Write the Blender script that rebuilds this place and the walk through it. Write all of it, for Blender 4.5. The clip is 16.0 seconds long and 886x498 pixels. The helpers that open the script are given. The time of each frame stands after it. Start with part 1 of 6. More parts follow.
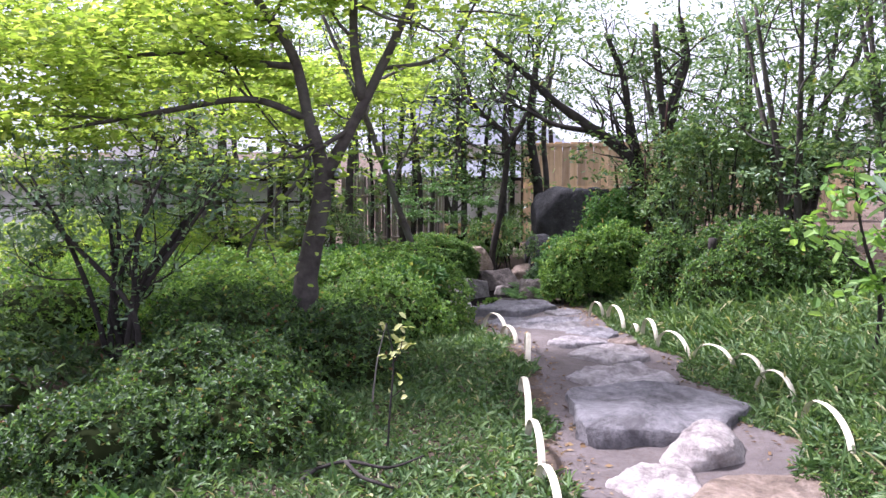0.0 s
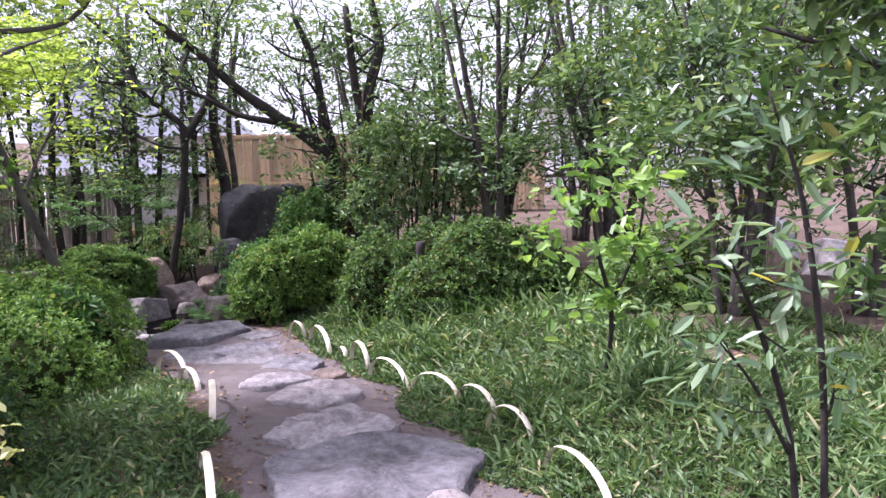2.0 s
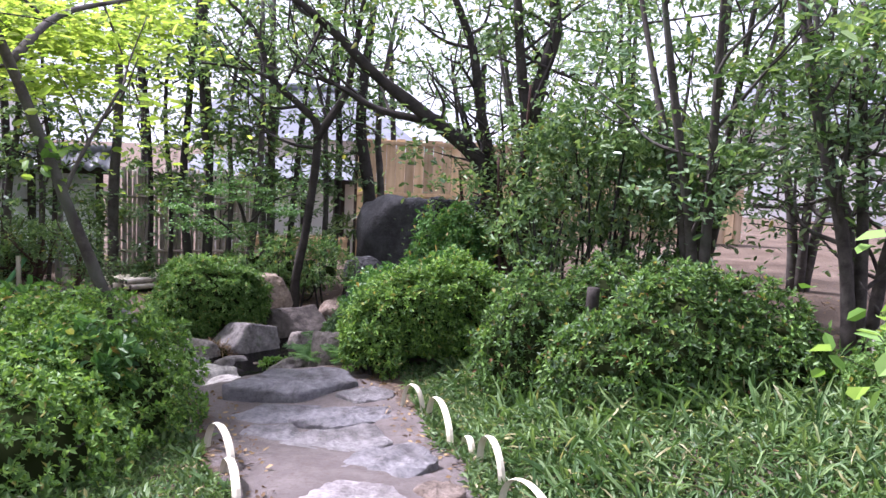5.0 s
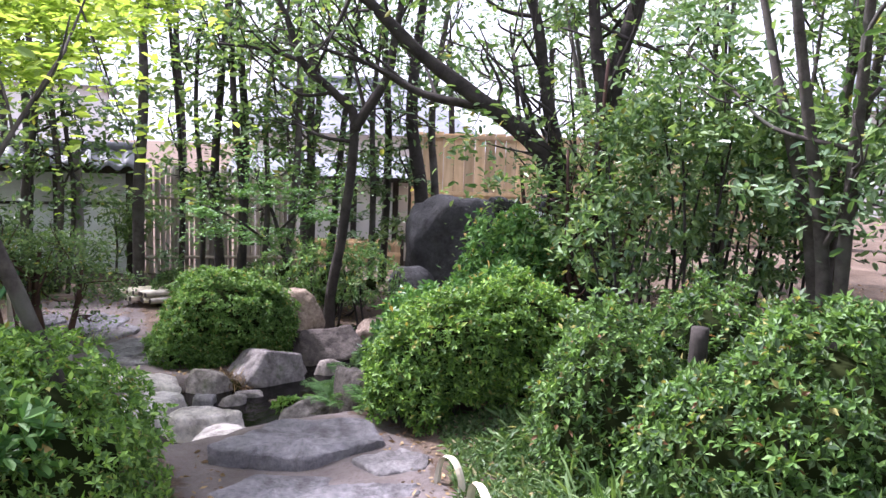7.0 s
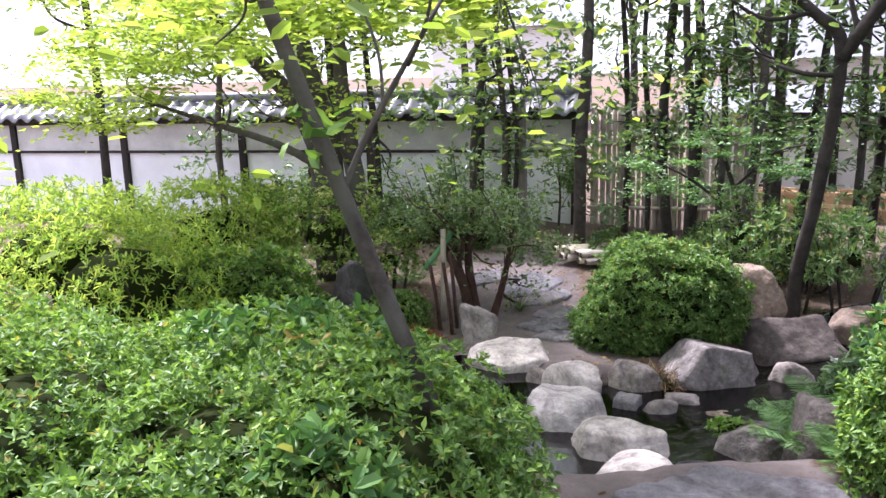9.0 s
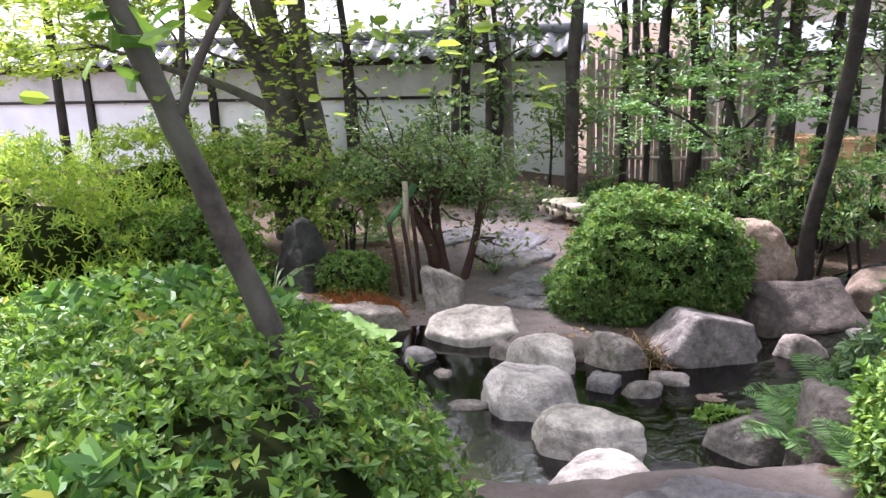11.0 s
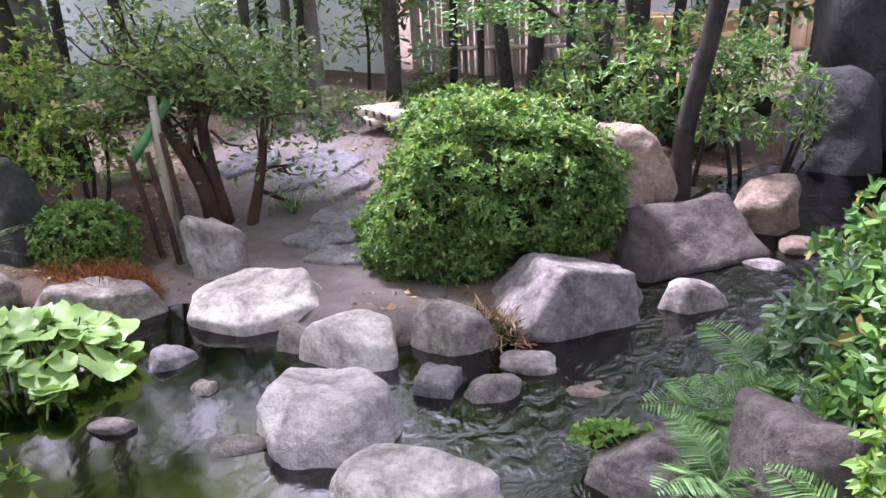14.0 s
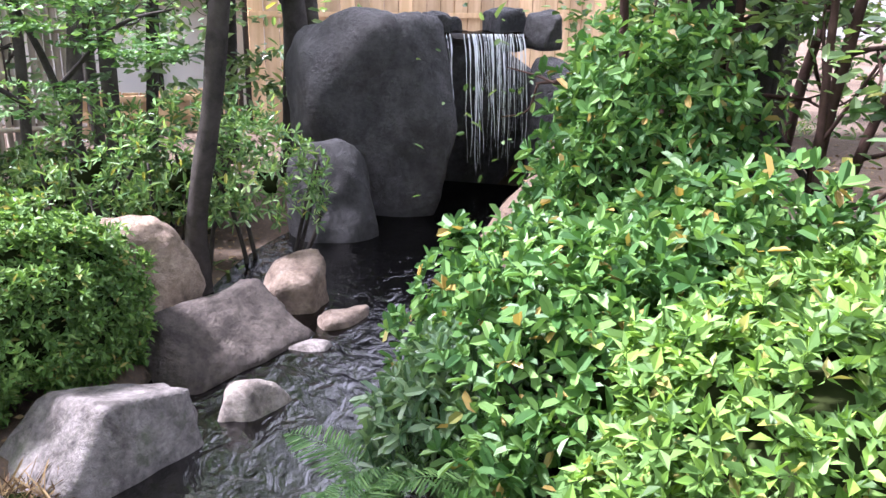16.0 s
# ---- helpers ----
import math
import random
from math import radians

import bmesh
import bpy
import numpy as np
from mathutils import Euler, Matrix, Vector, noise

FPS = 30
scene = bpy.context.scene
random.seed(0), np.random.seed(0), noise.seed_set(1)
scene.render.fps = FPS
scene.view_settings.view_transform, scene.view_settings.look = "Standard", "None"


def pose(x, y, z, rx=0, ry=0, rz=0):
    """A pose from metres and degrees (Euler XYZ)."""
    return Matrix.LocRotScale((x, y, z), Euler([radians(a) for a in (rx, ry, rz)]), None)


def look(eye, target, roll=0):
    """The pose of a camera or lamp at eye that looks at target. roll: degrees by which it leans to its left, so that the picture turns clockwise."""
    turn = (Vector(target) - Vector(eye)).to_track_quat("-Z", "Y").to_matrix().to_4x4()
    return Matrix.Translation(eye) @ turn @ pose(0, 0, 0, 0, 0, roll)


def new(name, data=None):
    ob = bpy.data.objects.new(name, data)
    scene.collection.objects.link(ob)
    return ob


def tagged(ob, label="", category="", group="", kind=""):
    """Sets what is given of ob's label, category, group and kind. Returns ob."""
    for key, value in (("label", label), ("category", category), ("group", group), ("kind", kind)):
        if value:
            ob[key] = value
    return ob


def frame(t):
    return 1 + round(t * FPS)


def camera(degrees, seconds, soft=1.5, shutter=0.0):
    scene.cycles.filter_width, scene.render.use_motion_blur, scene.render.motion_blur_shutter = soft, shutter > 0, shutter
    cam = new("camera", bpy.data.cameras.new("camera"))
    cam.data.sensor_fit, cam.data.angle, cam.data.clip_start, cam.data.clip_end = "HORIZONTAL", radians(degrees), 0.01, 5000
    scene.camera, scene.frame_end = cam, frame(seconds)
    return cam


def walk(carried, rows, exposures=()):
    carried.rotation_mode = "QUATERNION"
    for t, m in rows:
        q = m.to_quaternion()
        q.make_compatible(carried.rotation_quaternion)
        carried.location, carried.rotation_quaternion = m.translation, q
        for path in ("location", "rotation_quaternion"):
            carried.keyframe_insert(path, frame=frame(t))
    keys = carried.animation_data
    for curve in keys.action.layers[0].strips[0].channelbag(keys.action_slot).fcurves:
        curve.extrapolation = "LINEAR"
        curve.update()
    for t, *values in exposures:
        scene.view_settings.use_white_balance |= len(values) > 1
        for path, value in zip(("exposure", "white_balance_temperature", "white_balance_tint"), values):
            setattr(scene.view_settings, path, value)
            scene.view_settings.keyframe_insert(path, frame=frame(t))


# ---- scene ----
cam = camera(57.4, 16.0)
EXPOSURES = [(0, 1.25, 5750, 29), (1.5, 1.18, 5750, 35), (3, 1.15, 5750, 36), (4.5, 1.3, 5700, 31), (8, 1.75, 5850, 28), (11, 1.9, 6000, 27), (12.5, 2.1, 5800, 35), (13.5, 2.12, 5750, 39), (14.5, 2.2, 5750, 33), (16, 2.35, 5750, 27)]
PATH = [
    (0, (0.107, -0.493, 1.558), (0.092, 1.493, 1.318), -0.1),
    (0.5, (0.053, -0.283, 1.526), (0.274, 1.689, 1.276), 0.5),
    (1, (0.019, 0.035, 1.53), (0.463, 1.968, 1.267), 0.4),
    (1.5, (0.2, 0.357, 1.566), (0.793, 2.245, 1.276), -0.8),
    (2, (0.337, 0.72, 1.599), (1.044, 2.572, 1.335), -0.2),
    (2.5, (0.4, 1.018, 1.594), (1.224, 2.83, 1.403), 0.9),
    (3, (0.562, 1.419, 1.564), (1.406, 3.225, 1.4), 1.1),
    (3.5, (0.711, 1.678, 1.555), (1.393, 3.538, 1.281), 1.7),
    (4, (0.795, 2.134, 1.512), (1.328, 4.039, 1.218), 2.2),
    (4.5, (0.874, 2.483, 1.523), (1.258, 4.432, 1.29), 2.6),
    (4.7, (0.926, 2.598, 1.51), (1.242, 4.559, 1.282), 2.6),
    (6.8, (1.246, 4.028, 1.434), (1.597, 5.984, 1.209), 1.9),
    (7, (1.317, 4.173, 1.46), (1.464, 6.153, 1.218), 2.0),
    (7.5, (1.415, 4.449, 1.521), (1.171, 6.411, 1.221), 0.5),
    (8, (1.327, 4.872, 1.459), (0.86, 6.792, 1.149), 0.1),
    (8.5, (1.251, 5.147, 1.57), (0.511, 6.967, 1.198), -0.8),
    (8.7, (1.261, 5.252, 1.593), (0.372, 7.002, 1.21), -1.6),
    (10.8, (1.209, 6.16, 1.358), (0.251, 7.838, 0.844), -1.5),
    (11, (1.228, 6.286, 1.393), (0.286, 7.97, 0.87), -2.1),
    (11.5, (1.241, 6.666, 1.365), (0.318, 8.351, 0.81), -1.8),
    (12, (1.146, 6.957, 1.302), (0.309, 8.672, 0.702), -0.9),
    (12.5, (1.076, 7.208, 1.269), (0.301, 8.938, 0.632), -0.9),
    (13, (1.027, 7.397, 1.26), (0.214, 9.094, 0.582), -2.6),
    (13.5, (0.988, 7.579, 1.23), (0.186, 9.259, 0.498), -4.0),
    (14, (0.855, 7.749, 1.147), (0.278, 9.501, 0.374), -3.0),
    (14.5, (0.661, 7.836, 1.112), (0.525, 9.679, 0.345), 0.4),
    (15, (0.643, 7.938, 1.107), (0.893, 9.8, 0.422), 1.3),
    (15.5, (0.646, 8.052, 1.086), (1.164, 9.908, 0.55), 0.9),
    (16, (0.584, 8.175, 1.092), (1.253, 9.956, 0.474), 1.2),
]
walk(cam, [(t, look(eye, target, roll)) for t, eye, target, roll in PATH], EXPOSURES)

# ---- world, sun and exposure ----
SUN_AZ, SUN_EL = 292.0, 57.0
world = bpy.data.worlds.new("sky_world")
scene.world = world
world.use_nodes = True
wn = world.node_tree.nodes
wl = world.node_tree.links
sky = wn.new("ShaderNodeTexSky")
sky.sky_type = "NISHITA"
sky.sun_disc = False
sky.sun_elevation = radians(SUN_EL)
sky.sun_rotation = radians(SUN_AZ)
sky.air_density = 1.0
sky.dust_density = 6.0
sky.ozone_density = 0.6
# a veil of bright cloud over the blue
veil = wn.new("ShaderNodeMixRGB")
veil.inputs[0].default_value = 0.7
veil.inputs[2].default_value = (9.0, 9.2, 9.6, 1)
wl.new(sky.outputs[0], veil.inputs[1])
wl.new(veil.outputs[0], wn["Background"].inputs[0])
wn["Background"].inputs[1].default_value = 0.088

sun_data = bpy.data.lights.new("sun", "SUN")
sun_data.energy = 5.0
sun_data.angle = radians(7)
sun_data.color = (1.0, 0.97, 0.92)
sun = new("sun", sun_data)
sun_dir = Vector((math.sin(radians(SUN_AZ)) * math.cos(radians(SUN_EL)), math.cos(radians(SUN_AZ)) * math.cos(radians(SUN_EL)), math.sin(radians(SUN_EL))))
sun.matrix_world = look(sun_dir * 40, (0, 0, 0))

# ---- materials ----
def ramp_node(nt, stops):
    r = nt.nodes.new("ShaderNodeValToRGB")
    while len(r.color_ramp.elements) < len(stops):
        r.color_ramp.elements.new(0.5)
    for e, (p, c) in zip(r.color_ramp.elements, stops):
        e.position, e.color = p, (*c, 1)
    return r


def base_mat(name, rough=0.8, spec=0.3):
    m = bpy.data.materials.new(name)
    m.use_nodes = True
    nt = m.node_tree
    b = nt.nodes["Principled BSDF"]
    b.inputs["Roughness"].default_value = rough
    b.inputs["Specular IOR Level"].default_value = spec
    return m, nt, b


def noise_tex(nt, scale, detail=6, rough=0.6, coord="Object", distort=0.0):
    tc = nt.nodes.new("ShaderNodeTexCoord")
    n = nt.nodes.new("ShaderNodeTexNoise")
    n.inputs["Scale"].default_value = scale
    n.inputs["Detail"].default_value = detail
    n.inputs["Roughness"].default_value = rough
    n.inputs["Distortion"].default_value = distort
    nt.links.new(tc.outputs[coord], n.inputs["Vector"])
    return n


def bump_to(nt, b, source, strength, distance=0.02, normal=None):
    u = nt.nodes.new("ShaderNodeBump")
    u.inputs["Strength"].default_value = strength
    u.inputs["Distance"].default_value = distance
    nt.links.new(source, u.inputs["Height"])
    if normal is not None:
        nt.links.new(normal, u.inputs["Normal"])
    nt.links.new(u.outputs[0], b.inputs["Normal"])
    return u.outputs[0]


def mix_col(nt, a, c, f, mode="MIX"):
    m = nt.nodes.new("ShaderNodeMixRGB")
    m.blend_type = mode
    for k, v in ((0, f), (1, a), (2, c)):
        if isinstance(v, (int, float)):
            m.inputs[k].default_value = v
        elif isinstance(v, tuple):
            m.inputs[k].default_value = (*v, 1)
        else:
            nt.links.new(v, m.inputs[k])
    return m.outputs[0]


def leaf_mat(name, dark, mid, light, rough=0.5, odd=None, through_light=0.35, spec=0.35):
    """Leaves: colour differs leaf by leaf and in patches, some light passes through them."""
    m, nt, b = base_mat(name, rough, spec)
    g = nt.nodes.new("ShaderNodeNewGeometry")
    stops = [(0.0, dark), (0.45, mid), (0.9, light)]
    if odd:
        stops += [(0.965, light), (0.975, odd)]
    r = ramp_node(nt, stops)
    nt.links.new(g.outputs["Random Per Island"], r.inputs[0])
    n = noise_tex(nt, 3.0, 3)
    patch = ramp_node(nt, [(0.3, (0.62, 0.66, 0.62)), (0.7, (1.18, 1.12, 0.95))])
    nt.links.new(n.outputs[0], patch.inputs[0])
    col = mix_col(nt, r.outputs[0], patch.outputs[0], 0.8, "MULTIPLY")
    nt.links.new(col, b.inputs["Base Color"])
    t = nt.nodes.new("ShaderNodeBsdfTranslucent")
    tcol = mix_col(nt, col, (1.2, 1.2, 0.6), 1.0, "MULTIPLY")
    nt.links.new(tcol, t.inputs[0])
    mx = nt.nodes.new("ShaderNodeMixShader")
    mx.inputs[0].default_value = through_light
    nt.links.new(b.outputs[0], mx.inputs[1])
    nt.links.new(t.outputs[0], mx.inputs[2])
    nt.links.new(mx.outputs[0], nt.nodes["Material Output"].inputs[0])
    return m


def bark_mat(name, a, c, moss=0.0):
    m, nt, b = base_mat(name, 0.9, 0.2)
    n = noise_tex(nt, 9, 8, 0.7)
    r = ramp_node(nt, [(0.3, a), (0.7, c)])
    nt.links.new(n.outputs[0], r.inputs[0])
    col = r.outputs[0]
    n2 = noise_tex(nt, 2.3, 4)
    lich = ramp_node(nt, [(0.52, (0, 0, 0)), (0.68, (1, 1, 1))])
    nt.links.new(n2.outputs[0], lich.inputs[0])
    col = mix_col(nt, col, (0.085, 0.088, 0.072), lich.outputs[0]) if moss else col
    nt.links.new(col, b.inputs["Base Color"])
    n3 = noise_tex(nt, 40, 8, 0.7, distort=0.6)
    bump_to(nt, b, n3.outputs[0], 0.6, 0.01)
    return m


def rock_mat(name, dark, mid, light, moss=0.0, rough=0.85, scale=1.0):
    m, nt, b = base_mat(name, rough, 0.3)
    n = noise_tex(nt, 9 * scale, 12, 0.78)
    r = ramp_node(nt, [(0.3, dark), (0.47, mid), (0.66, light)])
    nt.links.new(n.outputs[0], r.inputs[0])
    speck = noise_tex(nt, 38, 6, 0.75)
    sr = ramp_node(nt, [(0.36, (0.66, 0.66, 0.67)), (0.5, (1.0, 1.0, 1.0)), (0.66, (1.14, 1.12, 1.1))])
    nt.links.new(speck.outputs[0], sr.inputs[0])
    col = mix_col(nt, r.outputs[0], sr.outputs[0], 0.7, "MULTIPLY")
    big = noise_tex(nt, 1.9 * scale, 3, 0.6)
    bigr = ramp_node(nt, [(0.3, (0.78, 0.76, 0.75)), (0.65, (1.06, 1.06, 1.05))])
    nt.links.new(big.outputs[0], bigr.inputs[0])
    col = mix_col(nt, col, bigr.outputs[0], 0.75, "MULTIPLY")
    stain = noise_tex(nt, 3.1 * scale, 9, 0.72, distort=0.8)
    stn = ramp_node(nt, [(0.4, (0.45, 0.43, 0.42)), (0.5, (0.95, 0.95, 0.95)), (0.7, (1.12, 1.12, 1.12))])
    nt.links.new(stain.outputs[0], stn.inputs[0])
    col = mix_col(nt, col, stn.outputs[0], 0.7, "MULTIPLY")
    oi = nt.nodes.new("ShaderNodeObjectInfo")
    tone = ramp_node(nt, [(0.0, (0.82, 0.82, 0.85)), (1.0, (1.12, 1.08, 1.02))])
    nt.links.new(oi.outputs["Random"], tone.inputs[0])
    col = mix_col(nt, col, tone.outputs[0], 1.0, "MULTIPLY")
    if moss:
        n2 = noise_tex(nt, 3.2, 6)
        mr = ramp_node(nt, [(0.66 - moss * 0.3, (0, 0, 0)), (0.8 - moss * 0.3, (1, 1, 1))])
        nt.links.new(n2.outputs[0], mr.inputs[0])
        col = mix_col(nt, col, (0.06, 0.085, 0.03), mr.outputs[0])
    nt.links.new(col, b.inputs["Base Color"])
    n3 = noise_tex(nt, 14 * scale, 12, 0.72)
    n4 = noise_tex(nt, 120, 4, 0.6)
    h = mix_col(nt, n3.outputs[0], n4.outputs[0], 0.2)
    bump_to(nt, b, h, 1.0, 0.05)
    return m


def wood_mat(name, a, c, along=(1, 1, 0.08), scale=14, rough=0.7):
    """Wood or bamboo: streaks along one axis and a tone for each piece."""
    m, nt, b = base_mat(name, rough, 0.3)
    tc = nt.nodes.new("ShaderNodeTexCoord")
    mp = nt.nodes.new("ShaderNodeMapping")
    mp.inputs["Scale"].default_value = along
    nt.links.new(tc.outputs["Object"], mp.inputs[0])
    n = nt.nodes.new("ShaderNodeTexNoise")
    n.inputs["Scale"].default_value = scale
    n.inputs["Detail"].default_value = 8
    nt.links.new(mp.outputs[0], n.inputs["Vector"])
    r = ramp_node(nt, [(0.3, a), (0.7, c)])
    nt.links.new(n.outputs[0], r.inputs[0])
    oi = nt.nodes.new("ShaderNodeObjectInfo")
    tone = ramp_node(nt, [(0.0, (0.65, 0.65, 0.66)), (1.0, (1.2, 1.17, 1.1))])
    nt.links.new(oi.outputs["Random"], tone.inputs[0])
    col = mix_col(nt, r.outputs[0], tone.outputs[0], 1.0, "MULTIPLY")
    blot = noise_tex(nt, 2.5, 5)
    br = ramp_node(nt, [(0.35, (0.75, 0.74, 0.72)), (0.65, (1.05, 1.05, 1.05))])
    nt.links.new(blot.outputs[0], br.inputs[0])
    col = mix_col(nt, col, br.outputs[0], 0.8, "MULTIPLY")
    nt.links.new(col, b.inputs["Base Color"])
    bump_to(nt, b, n.outputs[0], 0.35, 0.004)
    return m


def plain_mat(name, col, rough=0.7, stain=0.12, scale=2.0):
    m, nt, b = base_mat(name, rough, 0.3)
    n = noise_tex(nt, scale, 8, 0.65)
    lo = tuple(v * (1 - stain * 2.2) for v in col)
    r = ramp_node(nt, [(0.35, lo), (0.6, col)])
    nt.links.new(n.outputs[0], r.inputs[0])
    nt.links.new(r.outputs[0], b.inputs["Base Color"])
    n2 = noise_tex(nt, 70, 5)
    bump_to(nt, b, n2.outputs[0], 0.15, 0.005)
    return m


M_AZALEA = leaf_mat("azalea_leaves", (0.050, 0.107, 0.028), (0.094, 0.190, 0.050), (0.176, 0.298, 0.088), odd=(0.275, 0.254, 0.088), rough=0.5, spec=0.3)
# Fresh growth; on the hedges the paler copy also carries their sunlit brightness.
M_AZALEA_BRIGHT = leaf_mat("azalea_fresh_sunlit_leaves", (0.077, 0.165, 0.028), (0.154, 0.292, 0.052), (0.275, 0.432, 0.098), odd=(0.351, 0.355, 0.106), rough=0.5, spec=0.3)
# Darker copy of the azalea leaves, with shade put into the colour.
M_AZALEA_DARK = leaf_mat("azalea_shaded_leaves", (0.027, 0.057, 0.026), (0.050, 0.094, 0.039), (0.090, 0.146, 0.058), odd=(0.162, 0.083, 0.043), rough=0.5, spec=0.3)
M_MAPLE = leaf_mat("maple_leaves", (0.17, 0.27, 0.055), (0.29, 0.41, 0.09), (0.42, 0.52, 0.15), rough=0.6, through_light=0.62)
M_TREE = leaf_mat("broadleaf_tree_leaves", (0.05, 0.11, 0.04), (0.105, 0.185, 0.07), (0.21, 0.31, 0.14), through_light=0.42, rough=0.36, odd=(0.3, 0.3, 0.08), spec=0.5)
M_TREE_COOL = leaf_mat("evergreen_leaves", (0.06, 0.125, 0.065), (0.125, 0.215, 0.12), (0.25, 0.36, 0.23), rough=0.35, spec=0.5, through_light=0.42)
M_GLOSSY = leaf_mat("glossy_shrub_leaves", (0.04, 0.11, 0.034), (0.08, 0.185, 0.055), (0.165, 0.3, 0.095), rough=0.45, odd=(0.36, 0.26, 0.09), spec=0.3, through_light=0.32)
M_BIGLEAF = leaf_mat("sapling_leaves", (0.099, 0.218, 0.043), (0.171, 0.322, 0.072), (0.288, 0.447, 0.145), rough=0.45, through_light=0.45)
M_YELLOW = leaf_mat("yellow_leaves", (0.3, 0.34, 0.12), (0.42, 0.44, 0.2), (0.55, 0.55, 0.3), rough=0.6)
M_PALE = leaf_mat("pale_long_leaves", (0.07, 0.14, 0.065), (0.12, 0.21, 0.11), (0.24, 0.34, 0.21), rough=0.35, odd=(0.45, 0.42, 0.1), spec=0.5)
M_RED = leaf_mat("dry_red_leaves", (0.12, 0.035, 0.02), (0.2, 0.07, 0.03), (0.32, 0.14, 0.06), rough=0.7)
M_GRASS = leaf_mat("grass_blades", (0.05, 0.1, 0.038), (0.09, 0.16, 0.06), (0.17, 0.255, 0.11), rough=0.5, odd=(0.4, 0.36, 0.24))
M_BLADE = leaf_mat("bamboo_grass_blades", (0.05, 0.108, 0.036), (0.095, 0.175, 0.06), (0.18, 0.27, 0.11), rough=0.5, odd=(0.42, 0.4, 0.24))
M_FERN = leaf_mat("fern_fronds", (0.054, 0.135, 0.043), (0.099, 0.208, 0.072), (0.171, 0.302, 0.116), rough=0.5)
M_PAD = leaf_mat("butterbur_leaves", (0.11, 0.235, 0.06), (0.19, 0.33, 0.1), (0.31, 0.45, 0.2), rough=0.42, odd=(0.450, 0.468, 0.145))
M_LITTER = leaf_mat("fallen_leaves", (0.07, 0.04, 0.025), (0.16, 0.1, 0.055), (0.32, 0.23, 0.13), rough=0.9, through_light=0.05)
# Near-black lumps filling the bushes; the shade between leaves is put into their colour.
M_CORE = leaf_mat("bush_core_shade", (0.012, 0.016, 0.007), (0.02, 0.027, 0.01), (0.03, 0.036, 0.014), rough=1.0, through_light=0.0, spec=0.02)
M_BARK = bark_mat("grey_brown_bark", (0.028, 0.024, 0.021), (0.105, 0.091, 0.081), 1)
M_BARK_DARK = bark_mat("dark_bark", (0.014, 0.012, 0.011), (0.058, 0.05, 0.044))
M_BARK_RED = bark_mat("reddish_bark", (0.028, 0.015, 0.012), (0.085, 0.05, 0.04))
M_STONE = rock_mat("pale_grey_stone", (0.33, 0.31, 0.3), (0.58, 0.55, 0.54), (0.76, 0.73, 0.71))
M_STONE_PATH = rock_mat("warm_grey_path_stone", (0.2, 0.18, 0.175), (0.37, 0.34, 0.335), (0.54, 0.505, 0.495))
M_STONE_FLAT = rock_mat("blue_grey_slate", (0.12, 0.116, 0.124), (0.205, 0.199, 0.211), (0.31, 0.302, 0.315))
M_STONE_TAN = rock_mat("tan_stone", (0.14, 0.105, 0.08), (0.245, 0.19, 0.15), (0.38, 0.31, 0.255))
M_ROCK = rock_mat("stream_rock", (0.11, 0.1, 0.095), (0.235, 0.213, 0.2), (0.43, 0.395, 0.375), moss=0.25)
# Wet rock, darker still to hold the shade of the hollow behind the fall.
M_ROCK_DARK = rock_mat("dark_wet_shaded_rock", (0.02, 0.021, 0.023), (0.04, 0.041, 0.045), (0.07, 0.07, 0.075), rough=0.6)
M_ROCK_PORE = rock_mat("porous_brown_rock", (0.1, 0.085, 0.075), (0.19, 0.165, 0.145), (0.3, 0.265, 0.24), scale=2.2)
M_ROCK_SLAB = rock_mat("dark_brown_slab", (0.035, 0.03, 0.028), (0.07, 0.06, 0.056), (0.12, 0.105, 0.098))
M_PLASTER = plain_mat("white_plaster", (0.83, 0.84, 0.86), 0.9, 0.06, 1.5)
M_PLASTER_GREY = plain_mat("weathered_grey_plaster", (0.58, 0.575, 0.55), 0.9, 0.12, 2.5)
M_TILE = plain_mat("grey_roof_tile", (0.2, 0.205, 0.22), 0.35, 0.2, 6)
M_TIMBER = wood_mat("dark_timber", (0.02, 0.016, 0.013), (0.055, 0.045, 0.036))
M_BAMBOO_GREY = wood_mat("weathered_bamboo", (0.3, 0.26, 0.225), (0.56, 0.5, 0.44))
M_BAMBOO_TAN = wood_mat("tan_bamboo_screen", (0.5, 0.35, 0.2), (0.7, 0.53, 0.35))
M_BAMBOO_PALE = wood_mat("pale_split_bamboo", (0.55, 0.5, 0.38), (0.78, 0.74, 0.62))
M_BAMBOO_GREEN = wood_mat("green_bamboo", (0.05, 0.16, 0.07), (0.11, 0.27, 0.12), rough=0.4)
M_POST = wood_mat("pale_round_post", (0.2, 0.175, 0.16), (0.36, 0.33, 0.3))
M_HOUSE = plain_mat("cream_house_wall", (0.72, 0.7, 0.68), 0.85, 0.05, 1.0)
M_HOUSE_ROOF = plain_mat("house_roof_tile", (0.16, 0.17, 0.19), 0.5, 0.15, 4)
M_BRICK_LOW = plain_mat("brown_earthen_base", (0.2, 0.15, 0.125), 0.9, 0.15, 4)
M_FAR = plain_mat("pale_far_building", (0.7, 0.72, 0.75), 0.8, 0.04, 0.5)


